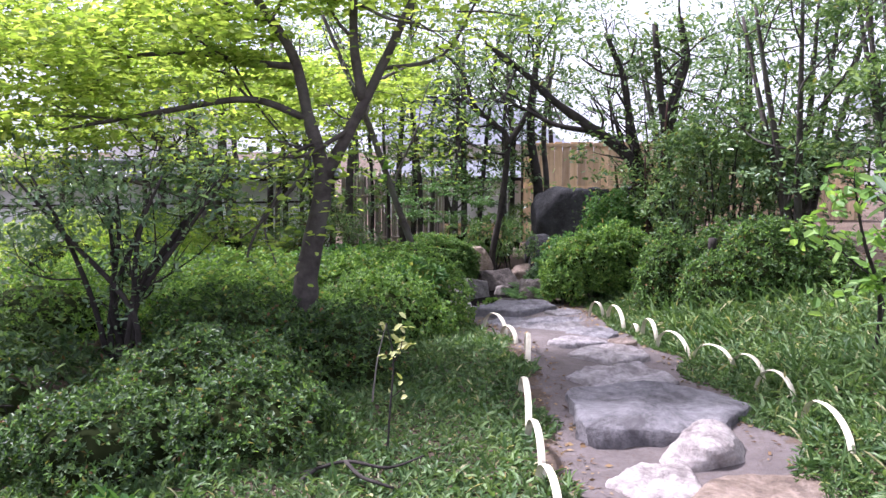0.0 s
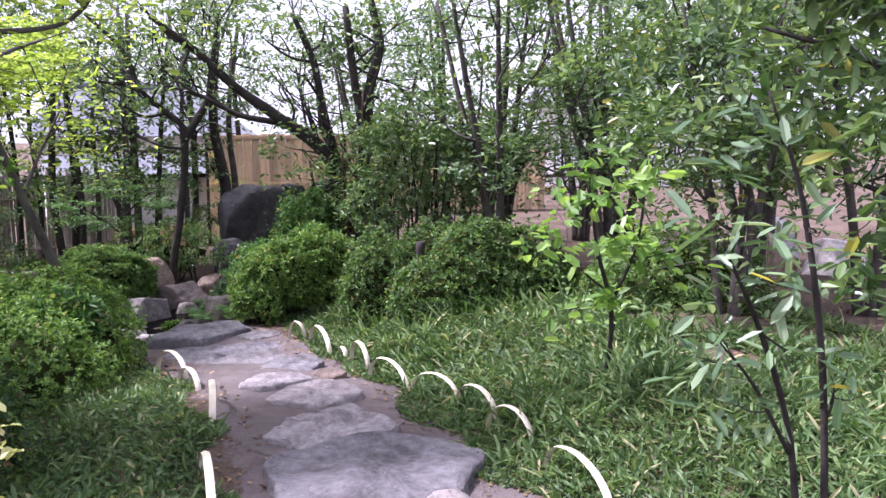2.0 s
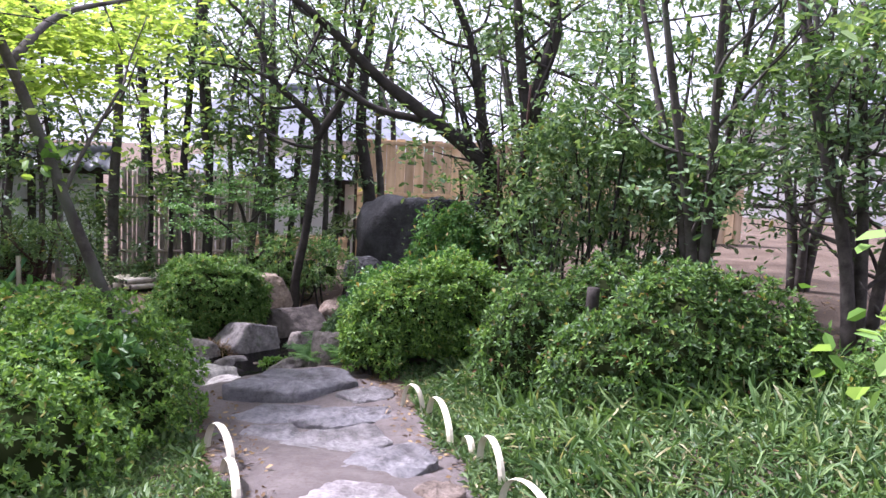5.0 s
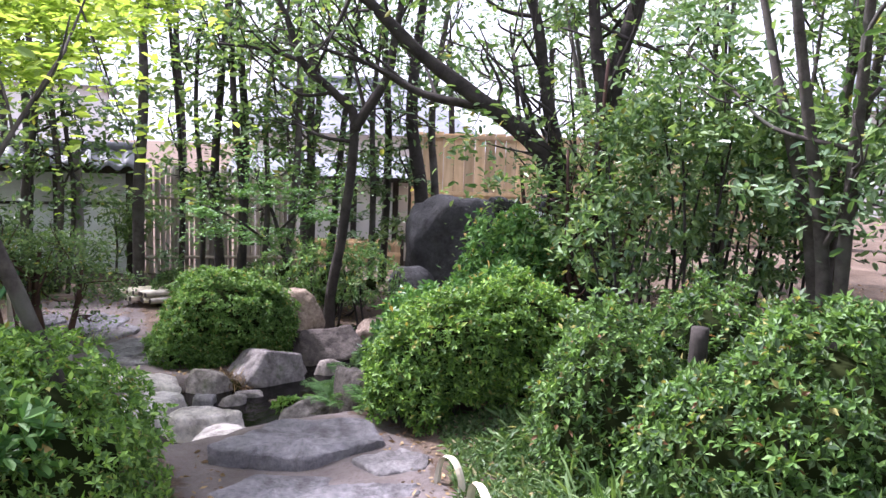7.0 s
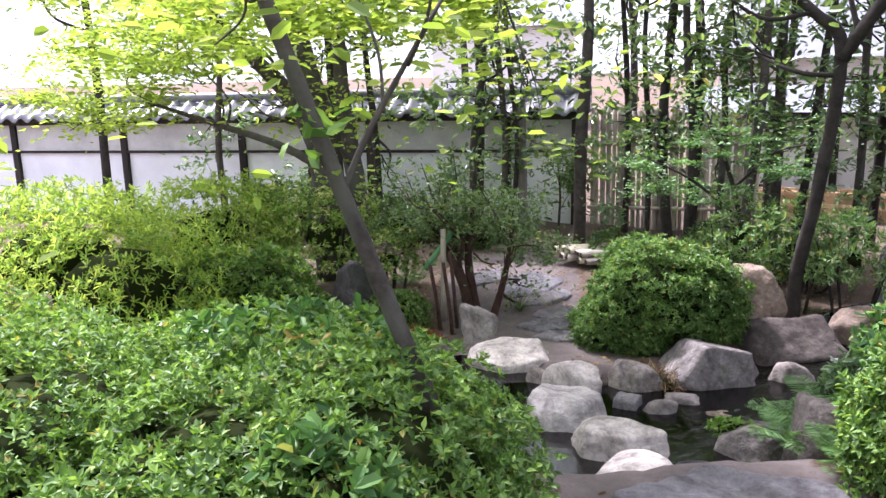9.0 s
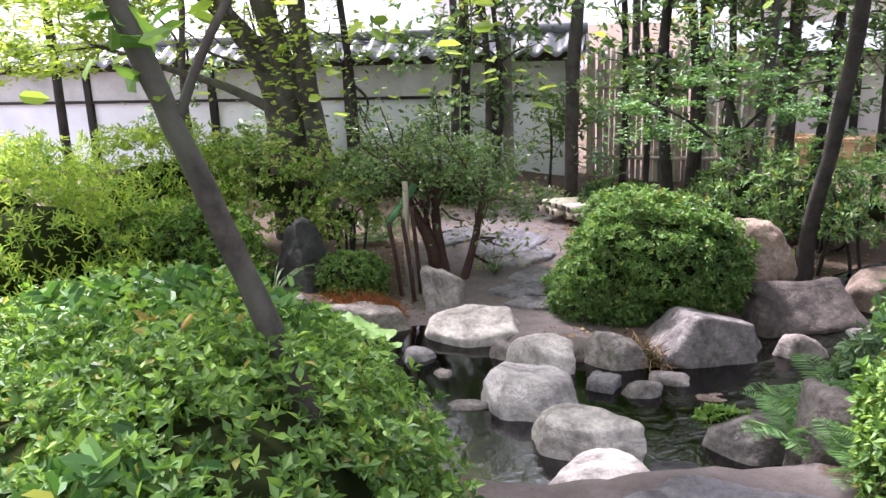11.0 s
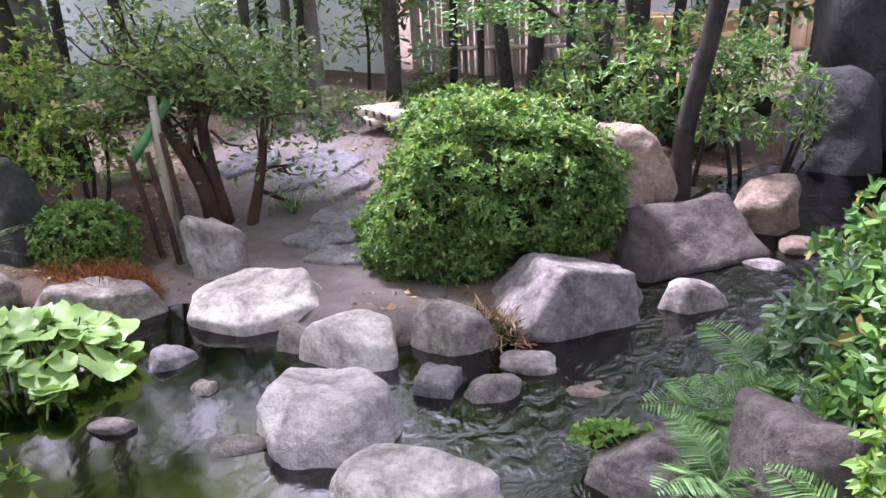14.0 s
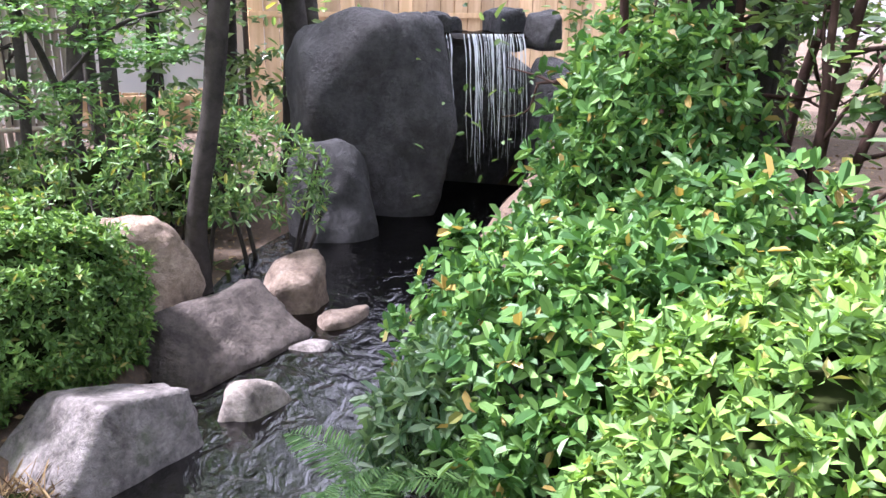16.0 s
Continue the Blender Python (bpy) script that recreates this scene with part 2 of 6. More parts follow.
def water_mat(name, ripple, tint):
    """Clear water: gloss by Fresnel over a tinted see-through body."""
    m = bpy.data.materials.new(name)
    m.use_nodes = True
    nt = m.node_tree
    nt.nodes.remove(nt.nodes["Principled BSDF"])
    tc = nt.nodes.new("ShaderNodeTexCoord")
    mp = nt.nodes.new("ShaderNodeMapping")
    mp.inputs["Scale"].default_value = (1.0, 0.6, 1.0)
    nt.links.new(tc.outputs["Object"], mp.inputs[0])
    n = nt.nodes.new("ShaderNodeTexNoise")
    n.inputs["Scale"].default_value = 11
    n.inputs["Detail"].default_value = 5
    n.inputs["Distortion"].default_value = 1.5
    nt.links.new(mp.outputs[0], n.inputs["Vector"])
    # ripples grow towards the waterfall
    sep = nt.nodes.new("ShaderNodeSeparateXYZ")
    nt.links.new(tc.outputs["Object"], sep.inputs[0])
    mr = nt.nodes.new("ShaderNodeMapRange")
    mr.inputs["From Min"].default_value = -0.6
    mr.inputs["From Max"].default_value = 0.8
    mr.inputs["To Min"].default_value = 0.02
    mr.inputs["To Max"].default_value = ripple
    nt.links.new(sep.outputs[0], mr.inputs["Value"])
    u = nt.nodes.new("ShaderNodeBump")
    u.inputs["Distance"].default_value = 0.05
    nt.links.new(mr.outputs[0], u.inputs["Strength"])
    nt.links.new(n.outputs[0], u.inputs["Height"])
    g = nt.nodes.new("ShaderNodeBsdfGlossy")
    g.inputs["Roughness"].default_value = 0.07
    g.inputs["Color"].default_value = (0.17, 0.165, 0.165, 1)
    nt.links.new(u.outputs[0], g.inputs["Normal"])
    t = nt.nodes.new("ShaderNodeBsdfTransparent")
    t.inputs[0].default_value = (*tint, 1)
    mud = nt.nodes.new("ShaderNodeBsdfDiffuse")
    mud.inputs[0].default_value = (0.02, 0.0155, 0.011, 1)
    body = nt.nodes.new("ShaderNodeMixShader")
    body.inputs[0].default_value = 0.8
    nt.links.new(t.outputs[0], body.inputs[1])
    nt.links.new(mud.outputs[0], body.inputs[2])
    f = nt.nodes.new("ShaderNodeFresnel")
    f.inputs[0].default_value = 1.33
    nt.links.new(u.outputs[0], f.inputs["Normal"])
    mx = nt.nodes.new("ShaderNodeMixShader")
    nt.links.new(f.outputs[0], mx.inputs[0])
    nt.links.new(body.outputs[0], mx.inputs[1])
    nt.links.new(g.outputs[0], mx.inputs[2])
    nt.links.new(mx.outputs[0], nt.nodes["Material Output"].inputs[0])
    return m


M_WATER = water_mat("clear_stream_water", 0.3, (0.4, 0.36, 0.29))


def ground_mat():
    """Soil, packed path earth and stream mud, told apart by masks with ragged edges."""
    m, nt, b = base_mat("garden_ground", 0.95, 0.12)
    soil_n = noise_tex(nt, 1.3, 8, 0.65)
    soil = ramp_node(nt, [(0.3, (0.06, 0.043, 0.032)), (0.68, (0.15, 0.115, 0.09))])
    nt.links.new(soil_n.outputs[0], soil.inputs[0])
    fine = noise_tex(nt, 42, 6, 0.75)
    lit = ramp_node(nt, [(0.5, (0, 0, 0)), (0.66, (0.7, 0.7, 0.7))])
    nt.links.new(fine.outputs[0], lit.inputs[0])
    soil_c = mix_col(nt, soil.outputs[0], (0.2, 0.135, 0.085), lit.outputs[0])
    pn = noise_tex(nt, 4.5, 8, 0.7)
    pr = ramp_node(nt, [(0.3, (0.11, 0.093, 0.088)), (0.7, (0.2, 0.172, 0.166))])
    nt.links.new(pn.outputs[0], pr.inputs[0])
    path_c = mix_col(nt, pr.outputs[0], (0.12, 0.09, 0.07), lit.outputs[0])
    bn = noise_tex(nt, 6, 8, 0.7)
    br = ramp_node(nt, [(0.3, (0.02, 0.016, 0.011)), (0.7, (0.075, 0.058, 0.04))])
    nt.links.new(bn.outputs[0], br.inputs[0])
    edge = noise_tex(nt, 7, 6, 0.7)
    col = soil_c
    for name, c in (("path_mask", path_c), ("bed_mask", br.outputs[0])):
        at = nt.nodes.new("ShaderNodeAttribute")
        at.attribute_name = name
        add = nt.nodes.new("ShaderNodeMath")
        add.operation = "ADD"
        nt.links.new(at.outputs["Fac"], add.inputs[0])
        nt.links.new(edge.outputs[0], add.inputs[1])
        mr = ramp_node(nt, [(0.9, (0, 0, 0)), (1.0, (1, 1, 1))])
        mul = nt.nodes.new("ShaderNodeMath")
        mul.operation = "MULTIPLY"
        mul.inputs[1].default_value = 0.95
        nt.links.new(add.outputs[0], mul.inputs[0])
        nt.links.new(mul.outputs[0], mr.inputs[0])
        col = mix_col(nt, col, c, mr.outputs[0])
    nt.links.new(col, b.inputs["Base Color"])
    h = noise_tex(nt, 60, 8, 0.75)
    bump_to(nt, b, h.outputs[0], 0.9, 0.02)
    return m


M_GROUND = ground_mat()


# ---- builders ----
def link_mesh(name, verts, faces, mat, smooth=True):
    me = bpy.data.meshes.new(name)
    me.from_pydata([tuple(v) for v in verts], [], faces)
    if smooth:
        me.polygons.foreach_set("use_smooth", [True] * len(me.polygons))
    me.materials.append(mat)
    return me


def tri_mesh(name, verts, tris, mat, smooth=False):
    """A mesh from arrays of corners and triangles."""
    me = bpy.data.meshes.new(name)
    verts = np.asarray(verts, dtype=np.float32)
    tris = np.asarray(tris, dtype=np.int32)
    me.vertices.add(len(verts))
    me.vertices.foreach_set("co", verts.ravel())
    me.loops.add(tris.size)
    me.loops.foreach_set("vertex_index", tris.ravel())
    me.polygons.add(len(tris))
    me.polygons.foreach_set("loop_start", np.arange(0, tris.size, 3, dtype=np.int32))
    me.polygons.foreach_set("use_smooth", np.full(len(tris), smooth))
    me.update(calc_edges=True)
    me.materials.append(mat)
    return me


def thing(name, label, category, group="", kind="", at=(0, 0, 0)):
    ob = new(name)
    ob.location = at
    return tagged(ob, label, category, group, kind)


def part(name, data, parent, label=""):
    """One mesh under a thing or a part. data: a mesh, or a bmesh with its material."""
    if isinstance(data, tuple):
        bm, mat = data
        me = bpy.data.meshes.new(name)
        bm.to_mesh(me)
        bm.free()
        me.materials.append(mat)
        data = me
    ob = new(name, data)
    ob.parent = parent
    if label:
        tagged(ob, label)
    return ob


RNG = np.random.default_rng(7)


def leaf_arrays(P, D, L, W, fold=0.25, droop=0.0):
    """Folded leaves: base P, way to the tip D (unit), length L, width W. Small ones are rhombs, large ones rounded."""
    n = len(P)
    up = RNG.normal(size=(n, 3)) * 0.5 + np.array([0, 0, 1.0])
    side = np.cross(D, up)
    side /= np.linalg.norm(side, axis=1, keepdims=True) + 1e-9
    nor = np.cross(side, D)
    L = np.asarray(L).reshape(-1, 1) * np.ones((n, 1))
    W = np.asarray(W).reshape(-1, 1) * np.ones((n, 1))
    mid = P + D * L * 0.45
    tip = P + D * L - nor * L * droop
    left = mid + side * W * 0.5 + nor * W * fold
    right = mid - side * W * 0.5 + nor * W * fold
    if float(np.mean(L)) < 0.05:
        V = np.stack([P, right, tip, left], axis=1).reshape(-1, 3)
        k = np.arange(n)[:, None] * 4
        T = np.concatenate([k + np.array([[0, 1, 2]]), k + np.array([[0, 2, 3]])], axis=1).reshape(-1, 3)
        return V, T
    near = P + D * L * 0.3
    far = P + D * L * 0.8 - nor * L * droop * 0.5
    w2, f2 = side * W * 0.46, nor * W * fold
    V = np.stack([P, near - w2 * 0.85 + f2, far - w2 * 0.8 + f2, tip, far + w2 * 0.8 + f2, near + w2 * 0.85 + f2, P + D * L * 0.52 - nor * L * droop * 0.2], axis=1).reshape(-1, 3)
    k = np.arange(n)[:, None] * 7
    T = np.concatenate([k + np.array([[i, j, 6]]) for i, j in ((0, 1), (1, 2), (2, 3), (3, 4), (4, 5), (5, 0))], axis=1).reshape(-1, 3)
    return V, T


def unit(v):
    return v / (np.linalg.norm(v, axis=-1, keepdims=True) + 1e-9)


def lumpy(dirs, seed, amount, scale=2.3):
    """An uneven radius for each direction, out of a few random waves."""
    r = np.random.default_rng(seed)
    k = r.normal(size=(14, 3)) * scale
    ph = r.uniform(0, 6.28, 14)
    return 1 + amount * np.sin(dirs @ k.T + ph).mean(axis=1) * 2.4


def half_ball(center, radii, seed, rough=0.12, rings=10, seg=20, low=-0.3):
    """A lumpy mound, open below."""
    u = np.linspace(low, 1, rings)
    th = np.linspace(0, 2 * np.pi, seg, endpoint=False)
    V = []
    for a in u:
        s = math.sqrt(max(0.0, 1 - a * a))
        for b in th:
            V.append((s * math.cos(b), s * math.sin(b), a))
    V = np.array(V)
    V = V * lumpy(V, seed, rough)[:, None] * np.array(radii) + np.array(center)
    F = []
    for i in range(rings - 1):
        for j in range(seg):
            a, b = i * seg + j, i * seg + (j + 1) % seg
            F += [(a, b, b + seg), (a, b + seg, a + seg)]
    return V, np.array(F)


def bush(name, label, lobes, count, size, mat, mat2=None, low=-0.5, seed=1, rough=0.14, up=0.35, twigs=True, aspect=0.5, group="", deep=0.16, category="bush"):
    """A clipped or loose shrub: lobes (x, y, z, rx, ry, rz), each covered by a deep shell of single leaves."""
    base = lobes[0]
    ob = thing(name, label, category, group, at=(base[0], base[1], zg(base[0], base[1])))
    off = np.array(ob.location)
    r = np.random.default_rng(seed)
    area = np.array([l[3] * l[4] + l[5] * (l[3] + l[4]) for l in lobes])
    P, D = [], []
    cv, cf, nv = [], [], 0
    for i, l in enumerate(lobes):
        n = int(count * area[i] / area.sum() / 6)
        d = unit(r.normal(size=(n * 3, 3)))
        d = d[d[:, 2] > low][:n]
        rad = lumpy(d, seed * 31 + i, rough) * lumpy(d, seed * 77 + i, 0.07, 9.0)
        tuft_d = lumpy(d, seed * 13 + i, 1.0, 11.0) - 1
        sh = 1 - np.clip(-tuft_d, 0, 1) * 0.3 + np.clip(tuft_d, 0, 1) * 0.05 - np.abs(r.normal(size=len(d))) * deep * 0.55 + 0.05 * (r.uniform(size=len(d)) > 0.8) * r.uniform(0, 1.6, len(d))
        p = d * (rad * sh)[:, None] * np.array(l[3:6]) + np.array(l[:3])
        nrm = unit(unit(d / np.array(l[3:6])) + np.array([0, 0, up]) + r.normal(size=d.shape) * 0.35)
        # a whorl of leaves at the end of each shoot
        w = unit(np.cross(nrm, r.normal(size=nrm.shape)))
        w2 = np.cross(nrm, w)
        for k in range(6):
            a = k * 1.047 + r.uniform(-0.3, 0.3, (len(p), 1))
            P.append(p - nrm * r.uniform(0, size * 0.5, (len(p), 1)))
            D.append(unit(nrm * r.uniform(0.15, 0.9, (len(p), 1)) + (w * np.cos(a) + w2 * np.sin(a))))
        # dark filler lump inside the lobe, standing in for inner shade
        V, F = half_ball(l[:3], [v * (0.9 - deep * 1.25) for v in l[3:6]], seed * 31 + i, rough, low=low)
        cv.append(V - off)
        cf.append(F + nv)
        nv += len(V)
    P, D = np.concatenate(P), np.concatenate(D)
    keep = np.ones(len(P), bool)
    for l in lobes:
        q = np.linalg.norm((P - np.array(l[:3])) / np.array(l[3:6]), axis=1)
        keep &= q > 0.62
    P, D = P[keep], D[keep]
    sz = size * r.uniform(0.6, 1.25, len(P))
    V, T = leaf_arrays(P - off, D, sz, sz * aspect)
    if mat2 is None:
        part("foliage", tri_mesh("foliage", V, T, mat), ob)["kind"] = "stuff"
    else:
        pick = np.repeat(r.uniform(size=len(P)) < 0.35, len(T) // len(P))
        part("foliage", tri_mesh("foliage", V, T[~pick], mat), ob)["kind"] = "stuff"
        part("shoot_growth", tri_mesh("shoot_growth", V, T[pick], mat2), ob)["kind"] = "stuff"
    part("dark_core", tri_mesh("dark_core", np.concatenate(cv), np.concatenate(cf), M_CORE, True), ob)["kind"] = "stuff"
    if twigs:
        tv, tf, k = [], [], 0
        for i, l in enumerate(lobes):
            for _ in range(5):
                a = r.uniform(0, 6.28)
                foot = np.array([l[0] + 0.25 * l[3] * math.cos(a), l[1] + 0.25 * l[4] * math.sin(a), zg(l[0], l[1]) - 0.03])
                top = np.array([l[0] + 0.7 * l[3] * math.cos(a), l[1] + 0.7 * l[4] * math.sin(a), l[2] + 0.3 * l[5]])
                V, F = tube([foot, (foot + top) / 2 + r.normal(size=3) * 0.04, top], [0.016, 0.012, 0.006], 5)
                tv.append(V - off)
                tf.append(F + k)
                k += len(V)
        part("stem_growth", tri_mesh("stem_growth", np.concatenate(tv), np.concatenate(tf), M_BARK_DARK, True), ob)["kind"] = "stuff"
    return ob


def spline(pts, rad, steps=5):
    """A smooth line through points, with its radii."""
    pts = np.array(pts, float)
    rad = np.array(rad, float)
    P = np.vstack([2 * pts[0] - pts[1], pts, 2 * pts[-1] - pts[-2]])
    out, ro = [], []
    for i in range(1, len(P) - 2):
        for s in np.linspace(0, 1, steps, endpoint=False):
            a, b, c, d = P[i - 1], P[i], P[i + 1], P[i + 2]
            out.append(0.5 * ((2 * b) + (-a + c) * s + (2 * a - 5 * b + 4 * c - d) * s * s + (-a + 3 * b - 3 * c + d) * s ** 3))
            ro.append(rad[i - 1] * (1 - s) + rad[i] * s)
    out.append(pts[-1])
    ro.append(rad[-1])
    return np.array(out), np.array(ro)


def tube(pts, rad, seg=8, gnarl=0.0, seed=0):
    pts, rad = spline(pts, rad)
    r = np.random.default_rng(seed)
    tan = unit(np.gradient(pts, axis=0))
    ref = np.array([0.31, 0.87, 0.2])
    V = []
    a = np.linspace(0, 2 * np.pi, seg, endpoint=False)
    for p, t, q in zip(pts, tan, rad):
        u = unit(np.cross(t, ref))
        w = np.cross(t, u)
        rr = q * (1 + gnarl * r.normal(size=seg))
        V.append(p + (np.cos(a) * rr)[:, None] * u + (np.sin(a) * rr)[:, None] * w)
    V = np.concatenate(V)
    n = len(pts)
    F = []
    for i in range(n - 1):
        for j in range(seg):
            c, d = i * seg + j, i * seg + (j + 1) % seg
            F += [(c, d, d + seg), (c, d + seg, c + seg)]
    m = len(V)
    V = np.vstack([V, pts[0], pts[-1]])
    for j in range(seg):
        F.append((m, (j + 1) % seg, j))
        F.append((m + 1, (n - 1) * seg + j, (n - 1) * seg + (j + 1) % seg))
    return V, np.array(F)


def grow(r, foot, way, length, rad, depth, out, tips, spread=0.55, lift=0.12, split=3):
    """Side limbs that fork into twigs."""
    mid = foot + way * length * 0.5 + r.normal(size=3) * length * 0.07
    end = foot + way * length + r.normal(size=3) * length * 0.1 + np.array([0, 0, lift * length])
    out.append(([foot, mid, end], [rad, rad * 0.8, rad * 0.5]))
    tips.append(mid)
    tips.append(end)
    if depth > 0:
        for _ in range(split):
            w = unit(unit(end - foot) + r.normal(size=3) * spread)
            s = foot + (end - foot) * r.uniform(0.4, 1.0)
            grow(r, s, w, length * r.uniform(0.5, 0.75), rad * 0.5, depth - 1, out, tips, spread, lift, split)


def tree(name, label, limbs, clumps, leaves, size, mat, bark, seed=1, twig_per=2, twig_len=0.9, aspect=0.5, flat=0.0, category="tree", group="", per_tip=60, tip_r=0.28, depth=1, droop=0.0):
    """limbs: (points, radii). clumps: (x, y, z, rx, ry, rz). Leaves fill the clumps and the twigs' ends."""
    r = np.random.default_rng(seed)
    b = np.array(limbs[0][0][0], float)
    ob = thing(name, label, category, group, at=tuple(b))
    allv, allf, k = [], [], 0
    for i, (p, q) in enumerate(limbs):
        V, F = tube(np.array(p, float) - b, q, 10, 0.05, seed + i)
        allv.append(V)
        allf.append(F + k)
        k += len(V)
    part("trunk", tri_mesh("trunk", np.concatenate(allv), np.concatenate(allf), bark, True), ob)
    tw, tips = [], []
    for i, (p, q) in enumerate(limbs):
        pp, qq = spline(p, q)
        for _ in range(twig_per):
            j = int(r.uniform(0.35 if i == 0 else 0.2, 1.0) * (len(pp) - 1))
            t = unit(pp[min(j + 1, len(pp) - 1)] - pp[max(j - 1, 0)])
            w = unit(t * 0.6 + r.normal(size=3) * 0.7 + np.array([0, 0, 0.1]))
            grow(r, pp[j], w, twig_len * r.uniform(0.6, 1.2), min(qq[j] * 0.5, 0.022), depth, tw, tips)
    if tw:
        allv, allf, k = [], [], 0
        for i, (p, q) in enumerate(tw):
            V, F = tube(np.array(p) - b, q, 5)
            allv.append(V)
            allf.append(F + k)
            k += len(V)
        part("twig_growth", tri_mesh("twig_growth", np.concatenate(allv), np.concatenate(allf), bark, True), ob)["kind"] = "stuff"
    P = []
    vol = np.array([c[3] * c[4] * c[5] for c in clumps]) if clumps else np.array([])
    for c, v in zip(clumps, vol):
        n = int(leaves * v / vol.sum())
        sub = unit(r.normal(size=(max(6, n // 40), 3))) * r.uniform(0.25, 1.0, (max(6, n // 40), 1)) ** 0.5
        pick = sub[r.integers(0, len(sub), n)]
        q = pick + r.normal(size=(n, 3)) * np.array([0.15, 0.15, 0.15 * (1 - flat * 0.75)])
        P.append(q * np.array(c[3:6]) + np.array(c[:3]))
    for t in tips:
        if per_tip:
            P.append(np.array(t) + r.normal(size=(per_tip, 3)) * tip_r * np.array([1, 1, 1 - flat * 0.75]))
    if P:
        P = np.concatenate(P)
        D = unit(r.normal(size=P.shape) * np.array([1, 1, 0.5 * (1 - flat) + 0.12]) + np.array([0, 0, -droop]))
        sz = size * r.uniform(0.6, 1.25, len(P))
        V, T = leaf_arrays(P - b, D, sz, sz * aspect, 0.18)
        part("crown", tri_mesh("crown", V, T, mat), ob)["kind"] = "stuff"
    return ob


def stone(name, label, center, radii, mat, seed, rot=0.0, flat_top=0.0, rough=0.16, facet=0.0, tilt=(0, 0), category="stone", group="", level=4, sink=0.0, kind=""):
    """A boulder or stepping stone: a ball cut by planes, flattened on top, with an uneven skin."""
    bm = bmesh.new()
    bmesh.ops.create_icosphere(bm, subdivisions=level, radius=1)
    r = np.random.default_rng(seed)
    co = np.array([v.co[:] for v in bm.verts])
    d = unit(co)
    cuts = unit(r.normal(size=(9, 3)) * np.array([1, 1, 0.85]))
    dist = r.uniform(0.42, 0.74, 9)
    rad = np.ones(len(d))
    for c, h in zip(cuts, dist):
        dot = d @ c
        rad = np.where(dot > 1e-3, np.minimum(rad, (h / np.maximum(dot, 1e-3)) * facet + rad * (1 - facet)), rad)
    rad = rad * lumpy(d, seed, rough) * lumpy(d, seed + 5, rough * 0.35, 6.0) * lumpy(d, seed + 9, rough * 0.12, 17.0)
    co = d * rad[:, None]
    if flat_top:
        lim = flat_top
        z = co[:, 2]
        co[:, 2] = np.where(z > lim, lim + (z - lim) * 0.16, z)
        co[:, :2] *= np.where(d[:, 2:3] > -0.2, 1.0 + 0.12 * flat_top, 1.0)
    co = co / np.abs(co).max(axis=0) * np.array(radii)
    for v, c in zip(bm.verts, co):
        v.co = c
    bmesh.ops.recalc_face_normals(bm, faces=bm.faces)
    for f in bm.faces:
        f.smooth = True
    me = bpy.data.meshes.new(name)
    bm.to_mesh(me)
    bm.free()
    me.materials.append(mat)
    if facet > 0.7:
        me.set_sharp_from_angle(angle=radians(24))
    ob = new(name, me)
    ob.matrix_world = pose(center[0], center[1], center[2] - sink, tilt[0], tilt[1], rot)
    return tagged(ob, label, category, group, kind)


def rock(name, label, center, radii, mat, seed, rot=0.0, group="", category="stone", points=11, cuts=6, flat=0.0, tilt=(0, 0), planes=(), sharp=15.0):
    """A worn rock: the meeting of tilted planes (turn, rise, distance) with rounded edges and an uneven skin."""
    r = np.random.default_rng(seed)
    cut = [(a, e, h) for a, e, h in planes]
    if not cut:
        k = max(5, points // 2)
        turn = r.uniform(0, 360)
        cut = [(turn + 360 * i / k + r.uniform(-18, 18), r.uniform(-14, 36), r.uniform(0.74, 1.0)) for i in range(k)]
        cut += [(r.uniform(0, 360), r.uniform(78, 88), flat if flat else r.uniform(0.7, 0.9)), (r.uniform(0, 360), r.uniform(45, 60), r.uniform(0.8, 0.95)), (0, -90, 0.9)]
    bm = bmesh.new()
    bmesh.ops.create_icosphere(bm, subdivisions=5 if cuts > 3 else 4, radius=1)
    d = unit(np.array([v.co[:] for v in bm.verts]))
    acc = np.full(len(d), 0.72 ** sharp)
    for a, e, h in cut:
        a, e = radians(a), radians(e)
        n = np.array([math.cos(e) * math.cos(a), math.cos(e) * math.sin(a), math.sin(e)])
        acc += (np.maximum(d @ n, 0) / h) ** sharp
    co = d * (acc ** (-1 / sharp))[:, None]
    crease = -np.abs(lumpy(co, seed + 6, 1.0, 3.6) - 1)
    skin = (lumpy(co, seed + 1, 1.0, 2.6) - 1) * 0.06 + crease * 0.07 + (lumpy(co, seed + 2, 1.0, 7.0) - 1) * 0.03 + (lumpy(co, seed + 3, 1.0, 19.0) - 1) * 0.013 + (lumpy(co, seed + 4, 1.0, 42.0) - 1) * 0.008
    co = co * (1 + skin)[:, None]
    co = co / np.abs(co).max(axis=0) * np.array(radii)
    for v, c in zip(bm.verts, co):
        v.co = c
    for f in bm.faces:
        f.smooth = True
    me = bpy.data.meshes.new(name)
    bm.to_mesh(me)
    bm.free()
    me.materials.append(mat)
    ob = new(name, me)
    ob.matrix_world = pose(*center, tilt[0], tilt[1], rot)
    return tagged(ob, label, category, group)


